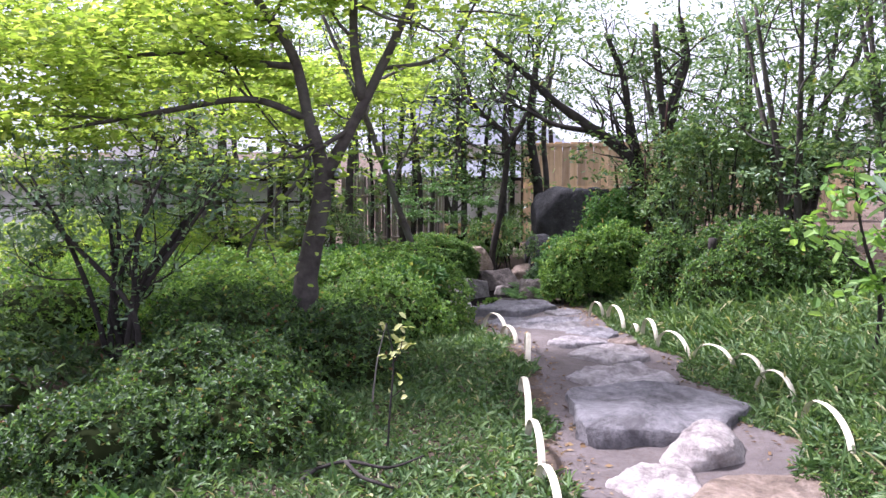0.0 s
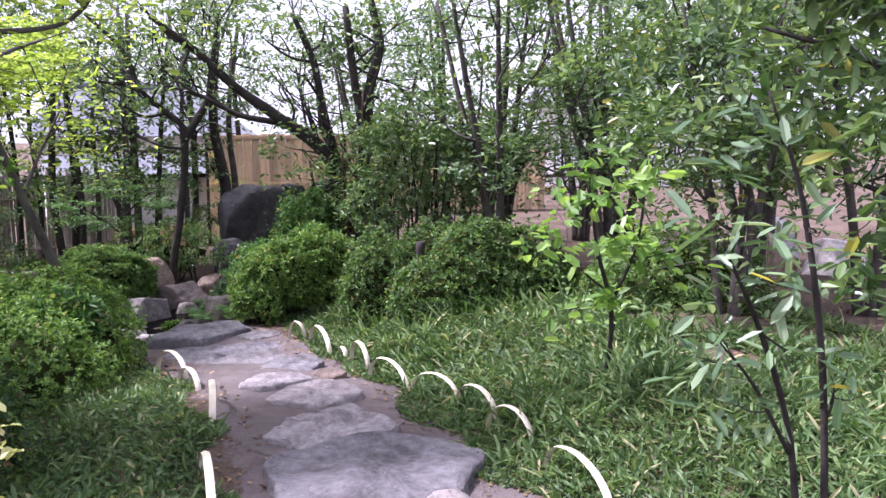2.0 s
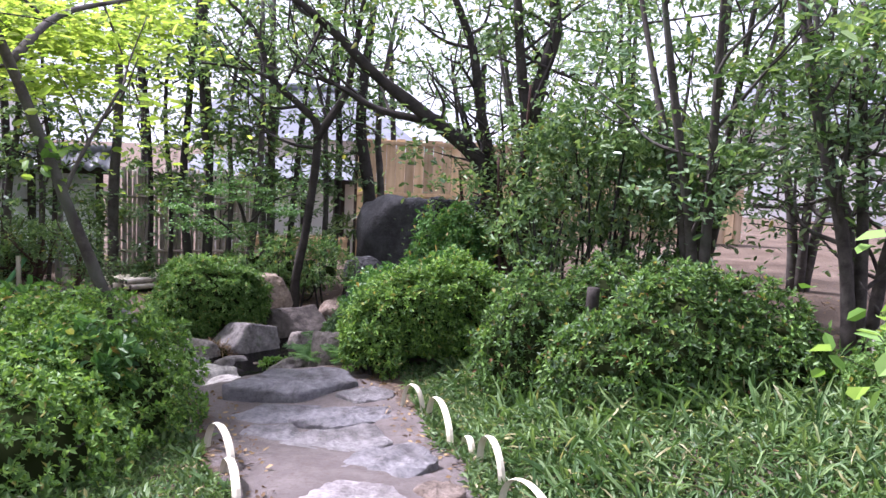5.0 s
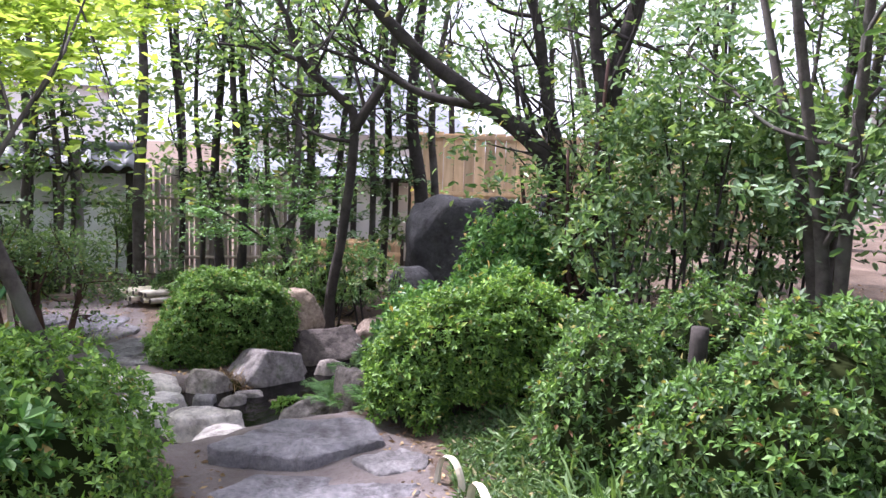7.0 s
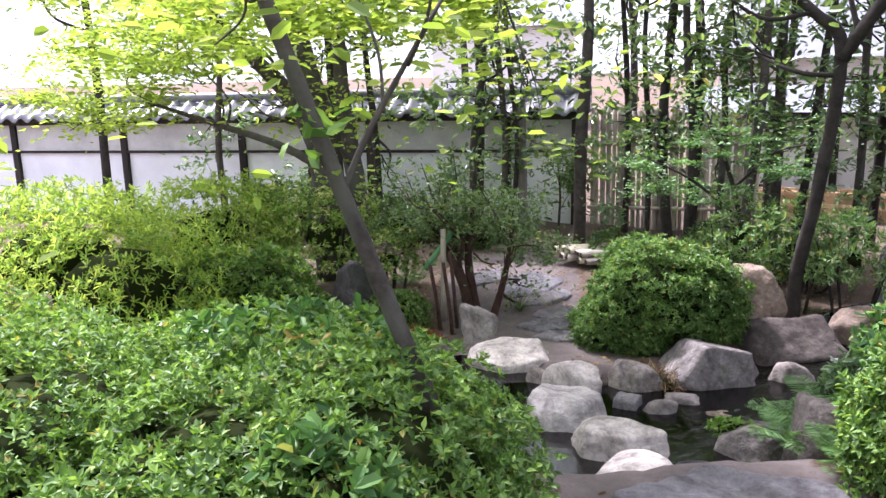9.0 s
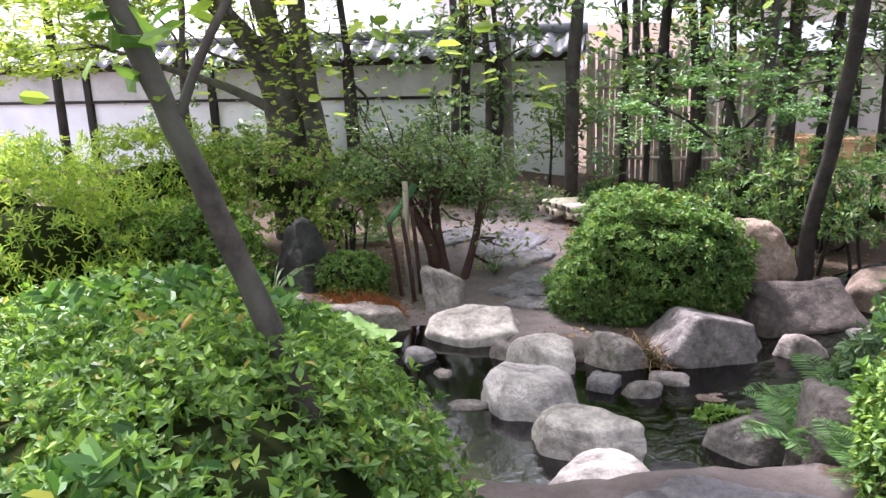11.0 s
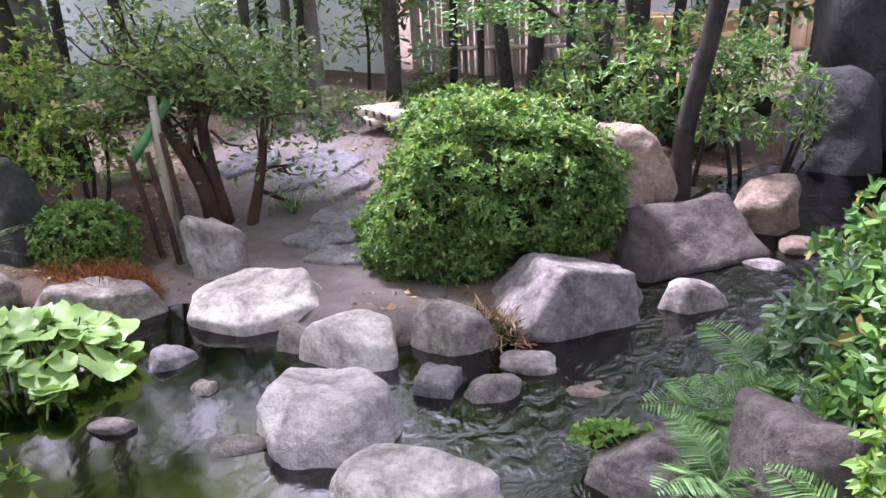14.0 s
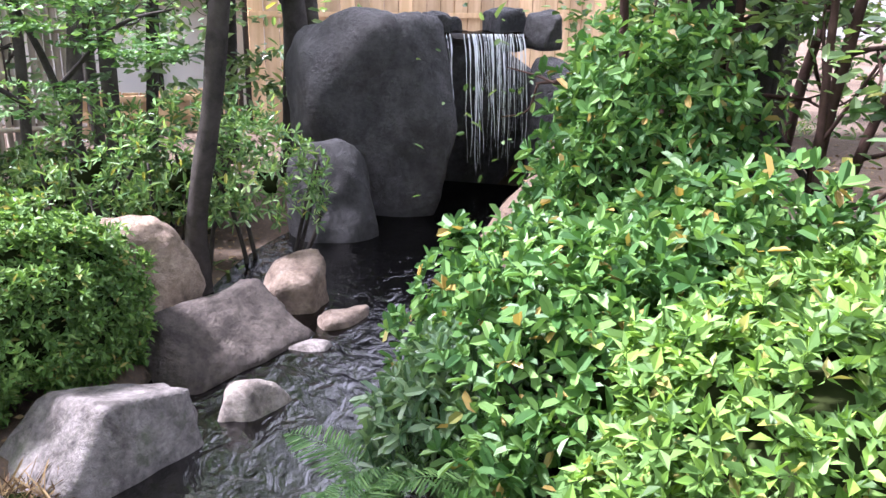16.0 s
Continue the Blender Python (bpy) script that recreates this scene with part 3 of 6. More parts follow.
def slab(name, label, center, rx, ry, thick, mat, seed, rot=0.0, dome=0.02, group="", corners=7, tilt=(0, 0), category="stone", rim=0.02, taper=1.0):
    """A flat stone with an angular outline, a worn rim and an uneven top."""
    r = np.random.default_rng(seed)
    seg = 56
    th = np.linspace(0, 2 * np.pi, seg, endpoint=False)
    ca = np.linspace(0, 2 * np.pi, corners, endpoint=False) + r.uniform(-0.3, 0.3, corners)
    ch = r.uniform(0.72, 1.0, corners)
    out = np.full(seg, 1.25)
    for a, h in zip(ca, ch):
        c = np.cos(th - a)
        out = np.where(c > 0.2, np.minimum(out, h / np.maximum(c, 0.2)), out)
    out = (out * 2 + np.roll(out, 1) + np.roll(out, -1)) / 4
    out = out * (1 + 0.006 * np.sin(th * 9 + seed) + 0.009 * r.normal(size=seg))
    k1, k2, k3 = r.normal(size=(3, 2)) * 6
    wav = min(1.0, min(rx, ry) / 0.35)
    if rim < 0.015:
        rings = [(0.15, 0), (0.35, 0), (0.55, 0), (0.75, 0), (0.88, 0), (0.95, -0.3 * rim), (0.985, -rim), (1.0, -2.5 * rim), (1.01, -0.55), (1.0, -1.0)]
    else:
        rings = [(0.15, 0), (0.32, 0), (0.5, -0.02 * rim), (0.66, -0.08 * rim), (0.8, -0.25 * rim), (0.9, -0.55 * rim), (0.96, -1.0 * rim), (1.0, -1.9 * rim), (1.0 * taper, -0.55), (0.9 * taper, -1.0)]
    V = [(0, 0, dome)]
    for s_, drop in rings:
        for j in range(seg):
            x, y = s_ * out[j] * math.cos(th[j]), s_ * out[j] * math.sin(th[j])
            z = dome * (1 - s_ * s_) + (0.012 * math.sin(k1[0] * x + k1[1] * y) + 0.008 * math.sin(k2[0] * x * 2 + k2[1] * y * 2) + 0.004 * math.sin(k3[0] * x * 5 + k3[1] * y * 5)) * (1 if drop > -0.3 else 0)
            z = z * wav + drop * (1 if drop > -0.3 else thick) + (0.006 * r.normal() * wav if drop < -0.02 else 0)
            q = 1 + (0.03 * r.normal() if drop < -0.3 else 0)
            V.append((x * rx * q, y * ry * q, z))
    F = [(0, 1 + j, 1 + (j + 1) % seg) for j in range(seg)]
    for i in range(len(rings) - 1):
        for j in range(seg):
            a, b = 1 + i * seg + j, 1 + i * seg + (j + 1) % seg
            F.append((a, a + seg, b + seg, b))
    F.append(tuple(1 + (len(rings) - 1) * seg + j for j in range(seg))[::-1])
    me = link_mesh(name, V, F, mat)
    me.set_sharp_from_angle(angle=radians(38))
    ob = new(name, me)
    ob.matrix_world = pose(*center, tilt[0], tilt[1], rot)
    return tagged(ob, label, category, group)


# ---- ground, stream and path ----
STREAM = np.array([(3.05, 14.1), (2.5, 13.3), (1.75, 12.6), (1.35, 11.9), (0.95, 10.9), (0.45, 10.0), (-0.3, 9.55), (-1.2, 9.75), (-2.1, 9.55), (-3.0, 8.6), (-3.8, 7.6), (-5.0, 6.5)])
STREAM_W = np.array([0.6, 0.55, 0.5, 0.5, 0.6, 0.75, 0.75, 0.8, 0.75, 0.6, 0.5, 0.4])
PATHLINE = np.array([(1.3, -6.0), (1.3, 0.0), (1.35, 3.0), (1.4, 4.5), (1.35, 6.0), (1.1, 7.5), (0.85, 8.8), (-0.1, 9.6), (-0.9, 10.8), (-1.6, 12.0), (-2.2, 13.6)])


GX0, GY0, GSTEP, GNX, GNY = -9.2, -6.2, 0.05, 370, 490


def line_grids(line, width):
    """Distance from a line on the plan, and its width there, on a grid."""
    X, Y = np.meshgrid(GX0 + GSTEP * np.arange(GNX), GY0 + GSTEP * np.arange(GNY), indexing="ij")
    best = np.full(X.shape, 1e9)
    wid = np.zeros(X.shape)
    for i in range(len(line) - 1):
        a, b = line[i], line[i + 1]
        ab = b - a
        s = np.clip(((X - a[0]) * ab[0] + (Y - a[1]) * ab[1]) / (ab @ ab), 0, 1)
        d = np.hypot(X - a[0] - s * ab[0], Y - a[1] - s * ab[1])
        near = d < best
        best = np.where(near, d, best)
        wid = np.where(near, width[i] * (1 - s) + width[i + 1] * s, wid)
    return best.tolist(), wid.tolist()


STREAM_GRID = line_grids(STREAM, STREAM_W)
PATH_GRID = line_grids(PATHLINE, np.ones(len(PATHLINE)))


def near_line(x, y, grid):
    """Distance from a gridded line and its width there."""
    u = min(max((x - GX0) / GSTEP, 0.0), GNX - 1.001)
    v = min(max((y - GY0) / GSTEP, 0.0), GNY - 1.001)
    i, j = int(u), int(v)
    u, v = u - i, v - j
    out = []
    for g in grid:
        p, q = g[i], g[i + 1]
        out.append((p[j] * (1 - u) + q[j] * u) * (1 - v) + (p[j + 1] * (1 - u) + q[j + 1] * u) * v)
    return out


def smooth(a, b, x):
    t = min(1.0, max(0.0, (x - a) / (b - a)))
    return t * t * (3 - 2 * t)


def water_z(y):
    return -0.5 + 0.08 * smooth(10.3, 13.0, y)


def zg(x, y):
    """Height of the ground."""
    z = -0.1 - 0.14 * smooth(6.0, 8.5, y) - 0.2 * smooth(9.0, 11.0, y)
    z += 0.34 * smooth(1.95, 3.2, x) * (1 - 0.25 * smooth(7, 9, y))
    z += 0.22 * smooth(2.2, 3.5, x) * smooth(9.5, 12, y)
    z += 0.05 * math.sin(x * 1.7 + 0.4) * math.sin(y * 1.3) + 0.02 * math.sin(x * 4.1 + y * 3.3)
    d, w = near_line(x, y, STREAM_GRID)
    z = z * smooth(w * 0.75, w * 1.15, d) + (water_z(y) - 0.22) * (1 - smooth(w * 0.75, w * 1.15, d))
    return z


def ground_sheet():
    fine_x = np.arange(-5, 6.01, 0.09)
    fine_y = np.arange(-1.5, 16.5, 0.09)
    xs = np.concatenate([[-3000, -600, -150, -40, -20, -12, -8, -6], fine_x, [7, 9, 13, 20, 40, 150, 600, 3000]])
    ys = np.concatenate([[-3000, -600, -150, -40, -15, -6, -3], fine_y, [17, 18, 20, 25, 40, 150, 600, 3000]])
    V, F = [], []
    for y in ys:
        for x in xs:
            V.append((x, y, zg(min(max(x, -9), 9), min(max(y, -4), 18))))
    n = len(xs)
    for j in range(len(ys) - 1):
        for i in range(n - 1):
            a = j * n + i
            F.append((a, a + 1, a + n + 1, a + n))
    me = link_mesh("ground", V, F, M_GROUND)
    pm, bmk = [], []
    for x, y, z in V:
        if -6 < y < 15 and -6 < x < 6:
            d, _ = near_line(x, y, PATH_GRID)
            s, w = near_line(x, y, STREAM_GRID)
            pm.append(1 - smooth(0.35, 0.95, d))
            bmk.append(1 - smooth(w * 0.8, w * 1.25, s))
        else:
            pm.append(0.0)
            bmk.append(0.0)
    me.attributes.new("path_mask", "FLOAT", "POINT").data.foreach_set("value", pm)
    me.attributes.new("bed_mask", "FLOAT", "POINT").data.foreach_set("value", bmk)
    return tagged(new("ground", me), "brown garden earth with fallen leaves", "ground", kind="structure")


ground_sheet()


def stream_water():
    V, F = [], []
    pts, wid = spline(np.column_stack([STREAM, np.zeros(len(STREAM))]), STREAM_W, 12)
    tan = unit(np.gradient(pts, axis=0))
    cols = 9
    for p, t, w in zip(pts, tan, wid):
        for s in np.linspace(-1.25, 1.25, cols):
            x, y = p[0] - t[1] * w * s, p[1] + t[0] * w * s
            V.append((x, y, water_z(y)))
    for i in range(len(pts) - 1):
        for j in range(cols - 1):
            a = i * cols + j
            F.append((a, a + 1, a + cols + 1, a + cols))
    me = link_mesh("water", V, F, M_WATER)
    return tagged(new("water", me), "shallow clear stream water with ripples", "water", kind="structure")


stream_water()

# ---- garden wall ----
WALL_ANG = 13.7
WALL_X = Vector((math.cos(radians(WALL_ANG)), math.sin(radians(WALL_ANG)), 0))
WALL_END = Vector((-2.2, 15.85, -0.62))


def wall_m(s, back=0.0, z=0.0):
    """A place along the garden wall, s metres to the west of its end post."""
    p = WALL_END - WALL_X * s + Vector((-WALL_X.y, WALL_X.x, 0)) * back + Vector((0, 0, z))
    return Matrix.Translation(p) @ Matrix.Rotation(radians(WALL_ANG), 4, "Z")


def box(bm, x0, x1, y0, y1, z0, z1, bevel=0.0):
    m = Matrix.Translation(((x0 + x1) / 2, (y0 + y1) / 2, (z0 + z1) / 2)) @ Matrix.Diagonal((x1 - x0, y1 - y0, z1 - z0, 1))
    g = bmesh.ops.create_cube(bm, size=1, matrix=m)
    if bevel:
        es = list({e for v in g["verts"] for e in v.link_edges})
        bmesh.ops.bevel(bm, geom=es, offset=bevel, segments=2, affect="EDGES")
    return bm


def boxm(mat, *dims, bevel=0.0):
    return (box(bmesh.new(), *dims, bevel=bevel), mat)


def garden_wall():
    ob = thing("wall_north", "white plaster garden wall with a tiled coping roof", "wall", kind="structure")
    ob.matrix_world = wall_m(0)
    L = 12.0
    part("base", boxm(M_BRICK_LOW, -L, 0, 0.0, 0.25, -0.3, 0.12), ob, "brown earthen base course")
    part("lower_panel", boxm(M_PLASTER, -L, -0.1, 0.03, 0.25, 0.12, 1.16), ob, "white plaster")
    part("upper_band", boxm(M_PLASTER_GREY, -L, -0.1, 0.01, 0.25, 1.2, 1.6), ob, "weathered grey plaster band")
    part("rail", boxm(M_TIMBER, -L, -0.1, -0.025, 0.2, 1.16, 1.2, bevel=0.004), ob, "dark timber rail")
    part("plate", boxm(M_TIMBER, -L, 0.08, -0.06, 0.3, 1.6, 1.68, bevel=0.005), ob, "dark timber wall plate")
    for s in (0.0, 0.93, 2.9, 4.9, 6.9, 8.9):
        part("post", boxm(M_TIMBER, -s - 0.11, -s, -0.03, 0.26, 0.0, 1.6, bevel=0.006), ob, "dark timber post")
    # coping: sloping bed, wavy tiles at the eave, ridge cap
    bm = bmesh.new()
    box(bm, -L, 0.12, -0.22, 0.46, 1.68, 1.71)
    part("eave_board", (bm, M_TIMBER), ob)
    tile_bm = bmesh.new()
    rows, cols = 6, 8
    grid = []
    for j in range(rows):
        row = []
        for i in range(cols + 1):
            u = i / cols
            v = j / (rows - 1)
            zz = 0.035 * math.sin(u * 2 * math.pi) + 0.2 * v
            row.append(tile_bm.verts.new((u * 0.25, v * 0.36, zz)))
        grid.append(row)
    for j in range(rows - 1):
        for i in range(cols):
            tile_bm.faces.new((grid[j][i], grid[j][i + 1], grid[j + 1][i + 1], grid[j + 1][i]))
    lip = [tile_bm.verts.new((v.co.x, v.co.y - 0.004, v.co.z - 0.045)) for v in grid[0]]
    for i in range(cols):
        tile_bm.faces.new((lip[i], lip[i + 1], grid[0][i + 1], grid[0][i]))
    for f in tile_bm.faces:
        f.smooth = True
    me = bpy.data.meshes.new("tile")
    tile_bm.to_mesh(me)
    tile_bm.free()
    me.materials.append(M_TILE)
    k = 0
    while k * 0.25 < L:
        t = part("tile", me, ob)
        t.location = (0.12 - (k + 1) * 0.25, -0.26, 1.73)
        k += 1
    V, F = tube([(-L, 0.12, 1.97), (-L / 2, 0.12, 1.975), (0.14, 0.12, 1.97)], [0.07, 0.07, 0.07], 10)
    part("ridge_cap", tri_mesh("ridge_cap", V, F, M_TILE, True), ob, "dark rounded ridge tiles")
    part("back_slope", boxm(M_TILE, -L, 0.12, 0.12, 0.46, 1.72, 1.9), ob)
    return ob


garden_wall()

# ---- bamboo fence, screens and the house behind ----
def bamboo_pole(parent, a, c, rad, mat, name="pole", nodes=0.3, seed=0):
    """A bamboo culm with swollen joints, from a to c."""
    a, c = np.array(a, float), np.array(c, float)
    L = np.linalg.norm(c - a)
    r = np.random.default_rng(seed)
    pts, rad_l = [], []
    s = 0.0
    k = r.uniform(0.1, nodes)
    pts.append(a)
    rad_l.append(rad)
    while k < L - 0.05:
        for o, f in ((-0.02, 1.0), (0.0, 1.14), (0.02, 0.98)):
            pts.append(a + (c - a) * (k + o) / L)
            rad_l.append(rad * f)
        k += nodes * r.uniform(0.85, 1.15)
    pts.append(c)
    rad_l.append(rad * 0.95)
    pts, rad_l = np.array(pts), np.array(rad_l)
    seg = 8
    tan = unit(c - a)
    u = unit(np.cross(tan, np.array([0.3, 0.8, 0.5])))
    w = np.cross(tan, u)
    ang = np.linspace(0, 2 * np.pi, seg, endpoint=False)
    V = np.concatenate([p + q * (np.cos(ang)[:, None] * u + np.sin(ang)[:, None] * w) for p, q in zip(pts, rad_l)])
    F = []
    n = len(pts)
    for i in range(n - 1):
        for j in range(seg):
            x, y = i * seg + j, i * seg + (j + 1) % seg
            F += [(x, y, y + seg), (x, y + seg, x + seg)]
    m = len(V)
    V = np.vstack([V, pts[0], pts[-1]])
    for j in range(seg):
        F += [(m, (j + 1) % seg, j), (m + 1, (n - 1) * seg + j, (n - 1) * seg + (j + 1) % seg)]
    return part(name, tri_mesh(name, V, np.array(F), mat, True), parent)


def bamboo_fence():
    ob = thing("bamboo_fence", "weathered grey-brown bamboo pole fence", "fence", at=(-2.05, 15.95, -0.55))
    r = np.random.default_rng(5)
    x, i = 0.0, 0
    while x < 2.1:
        h = 1.62 + r.uniform(-0.06, 0.08)
        bamboo_pole(ob, (x, x * 0.2 + r.uniform(-0.02, 0.02), -0.1), (x + r.uniform(-0.02, 0.02), x * 0.2, h), r.uniform(0.026, 0.036), M_BAMBOO_GREY, nodes=0.34, seed=i)
        x += r.uniform(0.058, 0.075)
        i += 1
    for z in (0.35, 1.2):
        bamboo_pole(ob, (-0.05, -0.06, z), (2.15, 0.37, z), 0.022, M_BAMBOO_GREY, "rail", seed=int(z * 10))
    return ob


bamboo_fence()


def tan_screen(x0, x1, y, z0, z1, seed, label):
    ob = thing("bamboo_screen", label, "fence", at=(x0, y, z0))
    r = np.random.default_rng(seed)
    w = 0.17
    n = int((x1 - x0) / w)
    for i in range(n):
        b = part("board", boxm(M_BAMBOO_TAN, i * w, i * w + w - 0.008, r.uniform(-0.008, 0.008), 0.03, 0, z1 - z0 + r.uniform(-0.02, 0.02), bevel=0.004), ob)
    for z in (0.04, (z1 - z0) * 0.55, z1 - z0 - 0.1):
        part("rail", boxm(M_BAMBOO_TAN, 0, n * w, -0.05, -0.012, z, z + 0.06, bevel=0.006), ob)
    for i in range(0, n + 1, 10):
        part("post", boxm(M_TIMBER, i * w - 0.05, i * w + 0.05, 0.035, 0.13, -0.15, z1 - z0 + 0.02, bevel=0.006), ob, "dark timber post")
    return ob


tan_screen(1.75, 9.3, 17.4, -0.5, 1.75, 2, "tall tan bamboo screen fence behind the waterfall")
tan_screen(-0.1, 1.7, 17.3, -0.6, -0.02, 3, "low tan bamboo panel below a cream wall")


def annex():
    ob = thing("garden_annex", "low cream-walled annex with a dark eave", "building", at=(0.8, 17.9, -0.6))
    part("wall", boxm(M_HOUSE, -1.9, 0.95, 0, 1.8, -0.2, 1.5), ob)
    part("eave", boxm(M_TIMBER, -2.05, 1.1, -0.3, 1.9, 1.5, 1.58, bevel=0.01), ob, "dark timber eave")
    bm = bmesh.new()
    pts = [(-2.1, -0.34, 1.58), (1.15, -0.34, 1.58), (1.15, 0.9, 1.92), (-2.1, 0.9, 1.92), (-2.1, 2.0, 1.58), (1.15, 2.0, 1.58)]
    vs = [bm.verts.new(p) for p in pts]
    for f in ((0, 1, 2, 3), (3, 2, 5, 4), (0, 3, 4), (1, 5, 2), (0, 4, 5, 1)):
        bm.faces.new([vs[i] for i in f])
    part("roof", (bm, M_HOUSE_ROOF), ob, "grey tiled roof")
    for x in (-1.5, -0.75, 0.0, 0.7):
        part("post", boxm(M_TIMBER, x - 0.05, x + 0.05, -0.03, 0.0, -0.2, 1.5, bevel=0.006), ob, "dark timber post")
    return ob


annex()


def house(x, y, w, d, wall_h, ridge, turn, label):
    ob = thing("house", label, "house", at=(x, y, -0.6))
    ob.rotation_euler = (0, 0, radians(turn))
    part("wall", boxm(M_HOUSE, -w / 2, w / 2, 0, d, -0.2, wall_h), ob)
    bm = bmesh.new()
    o = 0.5
    pts = [(-w / 2 - o, -o, wall_h - 0.1), (w / 2 + o, -o, wall_h - 0.1), (w / 2 - 0.6, d / 2, ridge), (-w / 2 + 0.6, d / 2, ridge), (-w / 2 - o, d + o, wall_h - 0.1), (w / 2 + o, d + o, wall_h - 0.1)]
    vs = [bm.verts.new(p) for p in pts]
    for f in ((0, 1, 2, 3), (3, 2, 5, 4), (0, 3, 4), (1, 5, 2), (0, 4, 5, 1)):
        bm.faces.new([vs[i] for i in f])
    roof = part("roof", (bm, M_HOUSE_ROOF), ob, "grey tiled hipped roof")
    V, F = tube([(-w / 2 + 0.5, d / 2, ridge + 0.03), (0, d / 2, ridge + 0.05), (w / 2 - 0.5, d / 2, ridge + 0.03)], [0.1, 0.1, 0.1], 8)
    part("ridge_cap", tri_mesh("ridge_cap", V, F, M_HOUSE_ROOF, True), roof)
    for i in range(int(w // 1.6)):
        cx = -w / 2 + 1.0 + i * 1.6
        win = part("window", boxm(M_TIMBER, cx - 0.45, cx + 0.45, -0.03, 0.0, 1.2, 2.0, bevel=0.01), ob, "dark window")
        part("pane", boxm(M_FAR, cx - 0.38, cx + 0.38, -0.04, -0.032, 1.28, 1.92), win, "pale paper pane")
    part("belt", boxm(M_TIMBER, -w / 2, w / 2, -0.025, 0.0, 0.95, 1.05), ob, "dark timber belt")
    return ob


house(0.7, 23.0, 4.6, 4.5, 2.45, 3.7, 8, "white house with a grey tiled roof beyond the garden wall")
house(-11.5, 34.0, 5.0, 5.0, 4.0, 5.4, 14, "pale house with a tiled roof far behind the trees")
house(17.0, 24.0, 8.0, 6.0, 3.6, 5.4, -30, "pale house half hidden by garden trees")

# ---- stones of the path ----
PS = "stepping stones of the garden path"


def path_stone(x, y, rx, ry, rot, mat, seed, h=0.03, label="flat grey stepping stone set in the earth path"):
    return slab("stepping_stone", label, (x, y, zg(x, y) + h), rx * 1.14, ry * 1.14, 0.2, mat, seed, rot, dome=0.004, group=PS, rim=0.009, corners=5)


path_stone(1.66, 3.22, 0.44, 0.3, 10, M_STONE_TAN, 11, 0.04, "flat tan stepping stone in the earth path")
path_stone(1.17, 3.48, 0.23, 0.2, 5, M_STONE_PATH, 12, 0.04)
rock("stepping_stone", "rounded pale grey boulder beside the path slab", (1.53, 3.82, -0.08), (0.3, 0.25, 0.17), M_STONE_PATH, 13, 20, PS, points=12, flat=0.7, sharp=10)
path_stone(1.42, 4.47, 0.52, 0.46, 32, M_STONE_FLAT, 14, 0.06, "large flat blue-grey slab in the earth path")
path_stone(1.34, 5.22, 0.38, 0.28, 12, M_STONE_PATH, 15, 0.06)
path_stone(1.42, 5.88, 0.3, 0.21, 15, M_STONE_PATH, 16, 0.04)
path_stone(1.2, 6.25, 0.22, 0.17, 5, M_STONE_PATH, 17, 0.03)
path_stone(1.6, 6.38, 0.11, 0.11, 5, M_STONE_TAN, 27, 0.03)
path_stone(1.42, 6.82, 0.26, 0.21, 25, M_STONE_FLAT, 18, 0.03)
path_stone(1.13, 7.28, 0.31, 0.19, 20, M_STONE_FLAT, 19, 0.03)
path_stone(0.78, 7.48, 0.17, 0.16, 5, M_STONE_FLAT, 28, 0.02)
path_stone(1.28, 7.92, 0.31, 0.19, 15, M_STONE_FLAT, 20, 0.03)
path_stone(0.8, 8.14, 0.3, 0.17, 5, M_STONE_FLAT, 21, 0.03)
path_stone(1.41, 8.4, 0.18, 0.17, -10, M_STONE_FLAT, 26, 0.02)
path_stone(0.88, 8.7, 0.41, 0.28, 24, M_STONE_FLAT, 22, 0.06, "broad blue-grey slab at the water's edge")
SS = "stepping stones across the stream"
PALE = "pale rounded grey stepping stone standing in the stream"
rock("stepping_stone", PALE, (0.12, 9.52, -0.45), (0.29, 0.23, 0.19), M_STONE, 31, 12, SS, flat=0.62, sharp=13, points=12)
rock("stepping_stone", PALE, (-0.3, 9.85, -0.49), (0.31, 0.26, 0.2), M_STONE, 32, -12, SS, sharp=16, planes=((0, 20, 0.9), (60, 5, 0.95), (120, 10, 0.9), (185, 15, 0.95), (235, -5, 0.85), (300, 12, 0.85), (95, 84, 0.7), (270, 55, 0.85), (0, -90, 0.9)))
rock("stepping_stone", PALE, (0.34, 9.1, -0.44), (0.29, 0.2, 0.2), M_STONE, 33, 15, SS, flat=0.62, sharp=13, points=12)
rock("stepping_stone", "blocky pale grey stone at the stream's far bank", (-0.41, 10.36, -0.5), (0.22, 0.18, 0.22), M_STONE, 34, 10, SS, flat=0.66, sharp=16)
rock("stepping_stone", "broad pale flat stone on the far bank", (-0.98, 10.62, -0.52), (0.4, 0.3, 0.2), M_STONE, 41, 15, SS, sharp=14, planes=((5, 30, 0.9), (70, 15, 0.95), (140, 10, 0.9), (190, 15, 0.95), (240, -12, 0.8), (300, -5, 0.8), (250, 76, 0.62), (0, -90, 0.9)))
for i, (x, y, rx, ry) in enumerate(((-0.78, 11.22, 0.2, 0.13), (-0.98, 11.45, 0.24, 0.14), (-1.05, 11.8, 0.26, 0.16), (-1.3, 12.12, 0.2, 0.13), (-1.6, 12.5, 0.42, 0.25), (-2.1, 12.55, 0.3, 0.18), (-1.25, 12.35, 0.2, 0.12))):
    path_stone(x, y, rx, ry, 20 + i * 17, M_STONE_FLAT, 50 + i, 0.025, "small flat pale stone in the path beyond the stream")
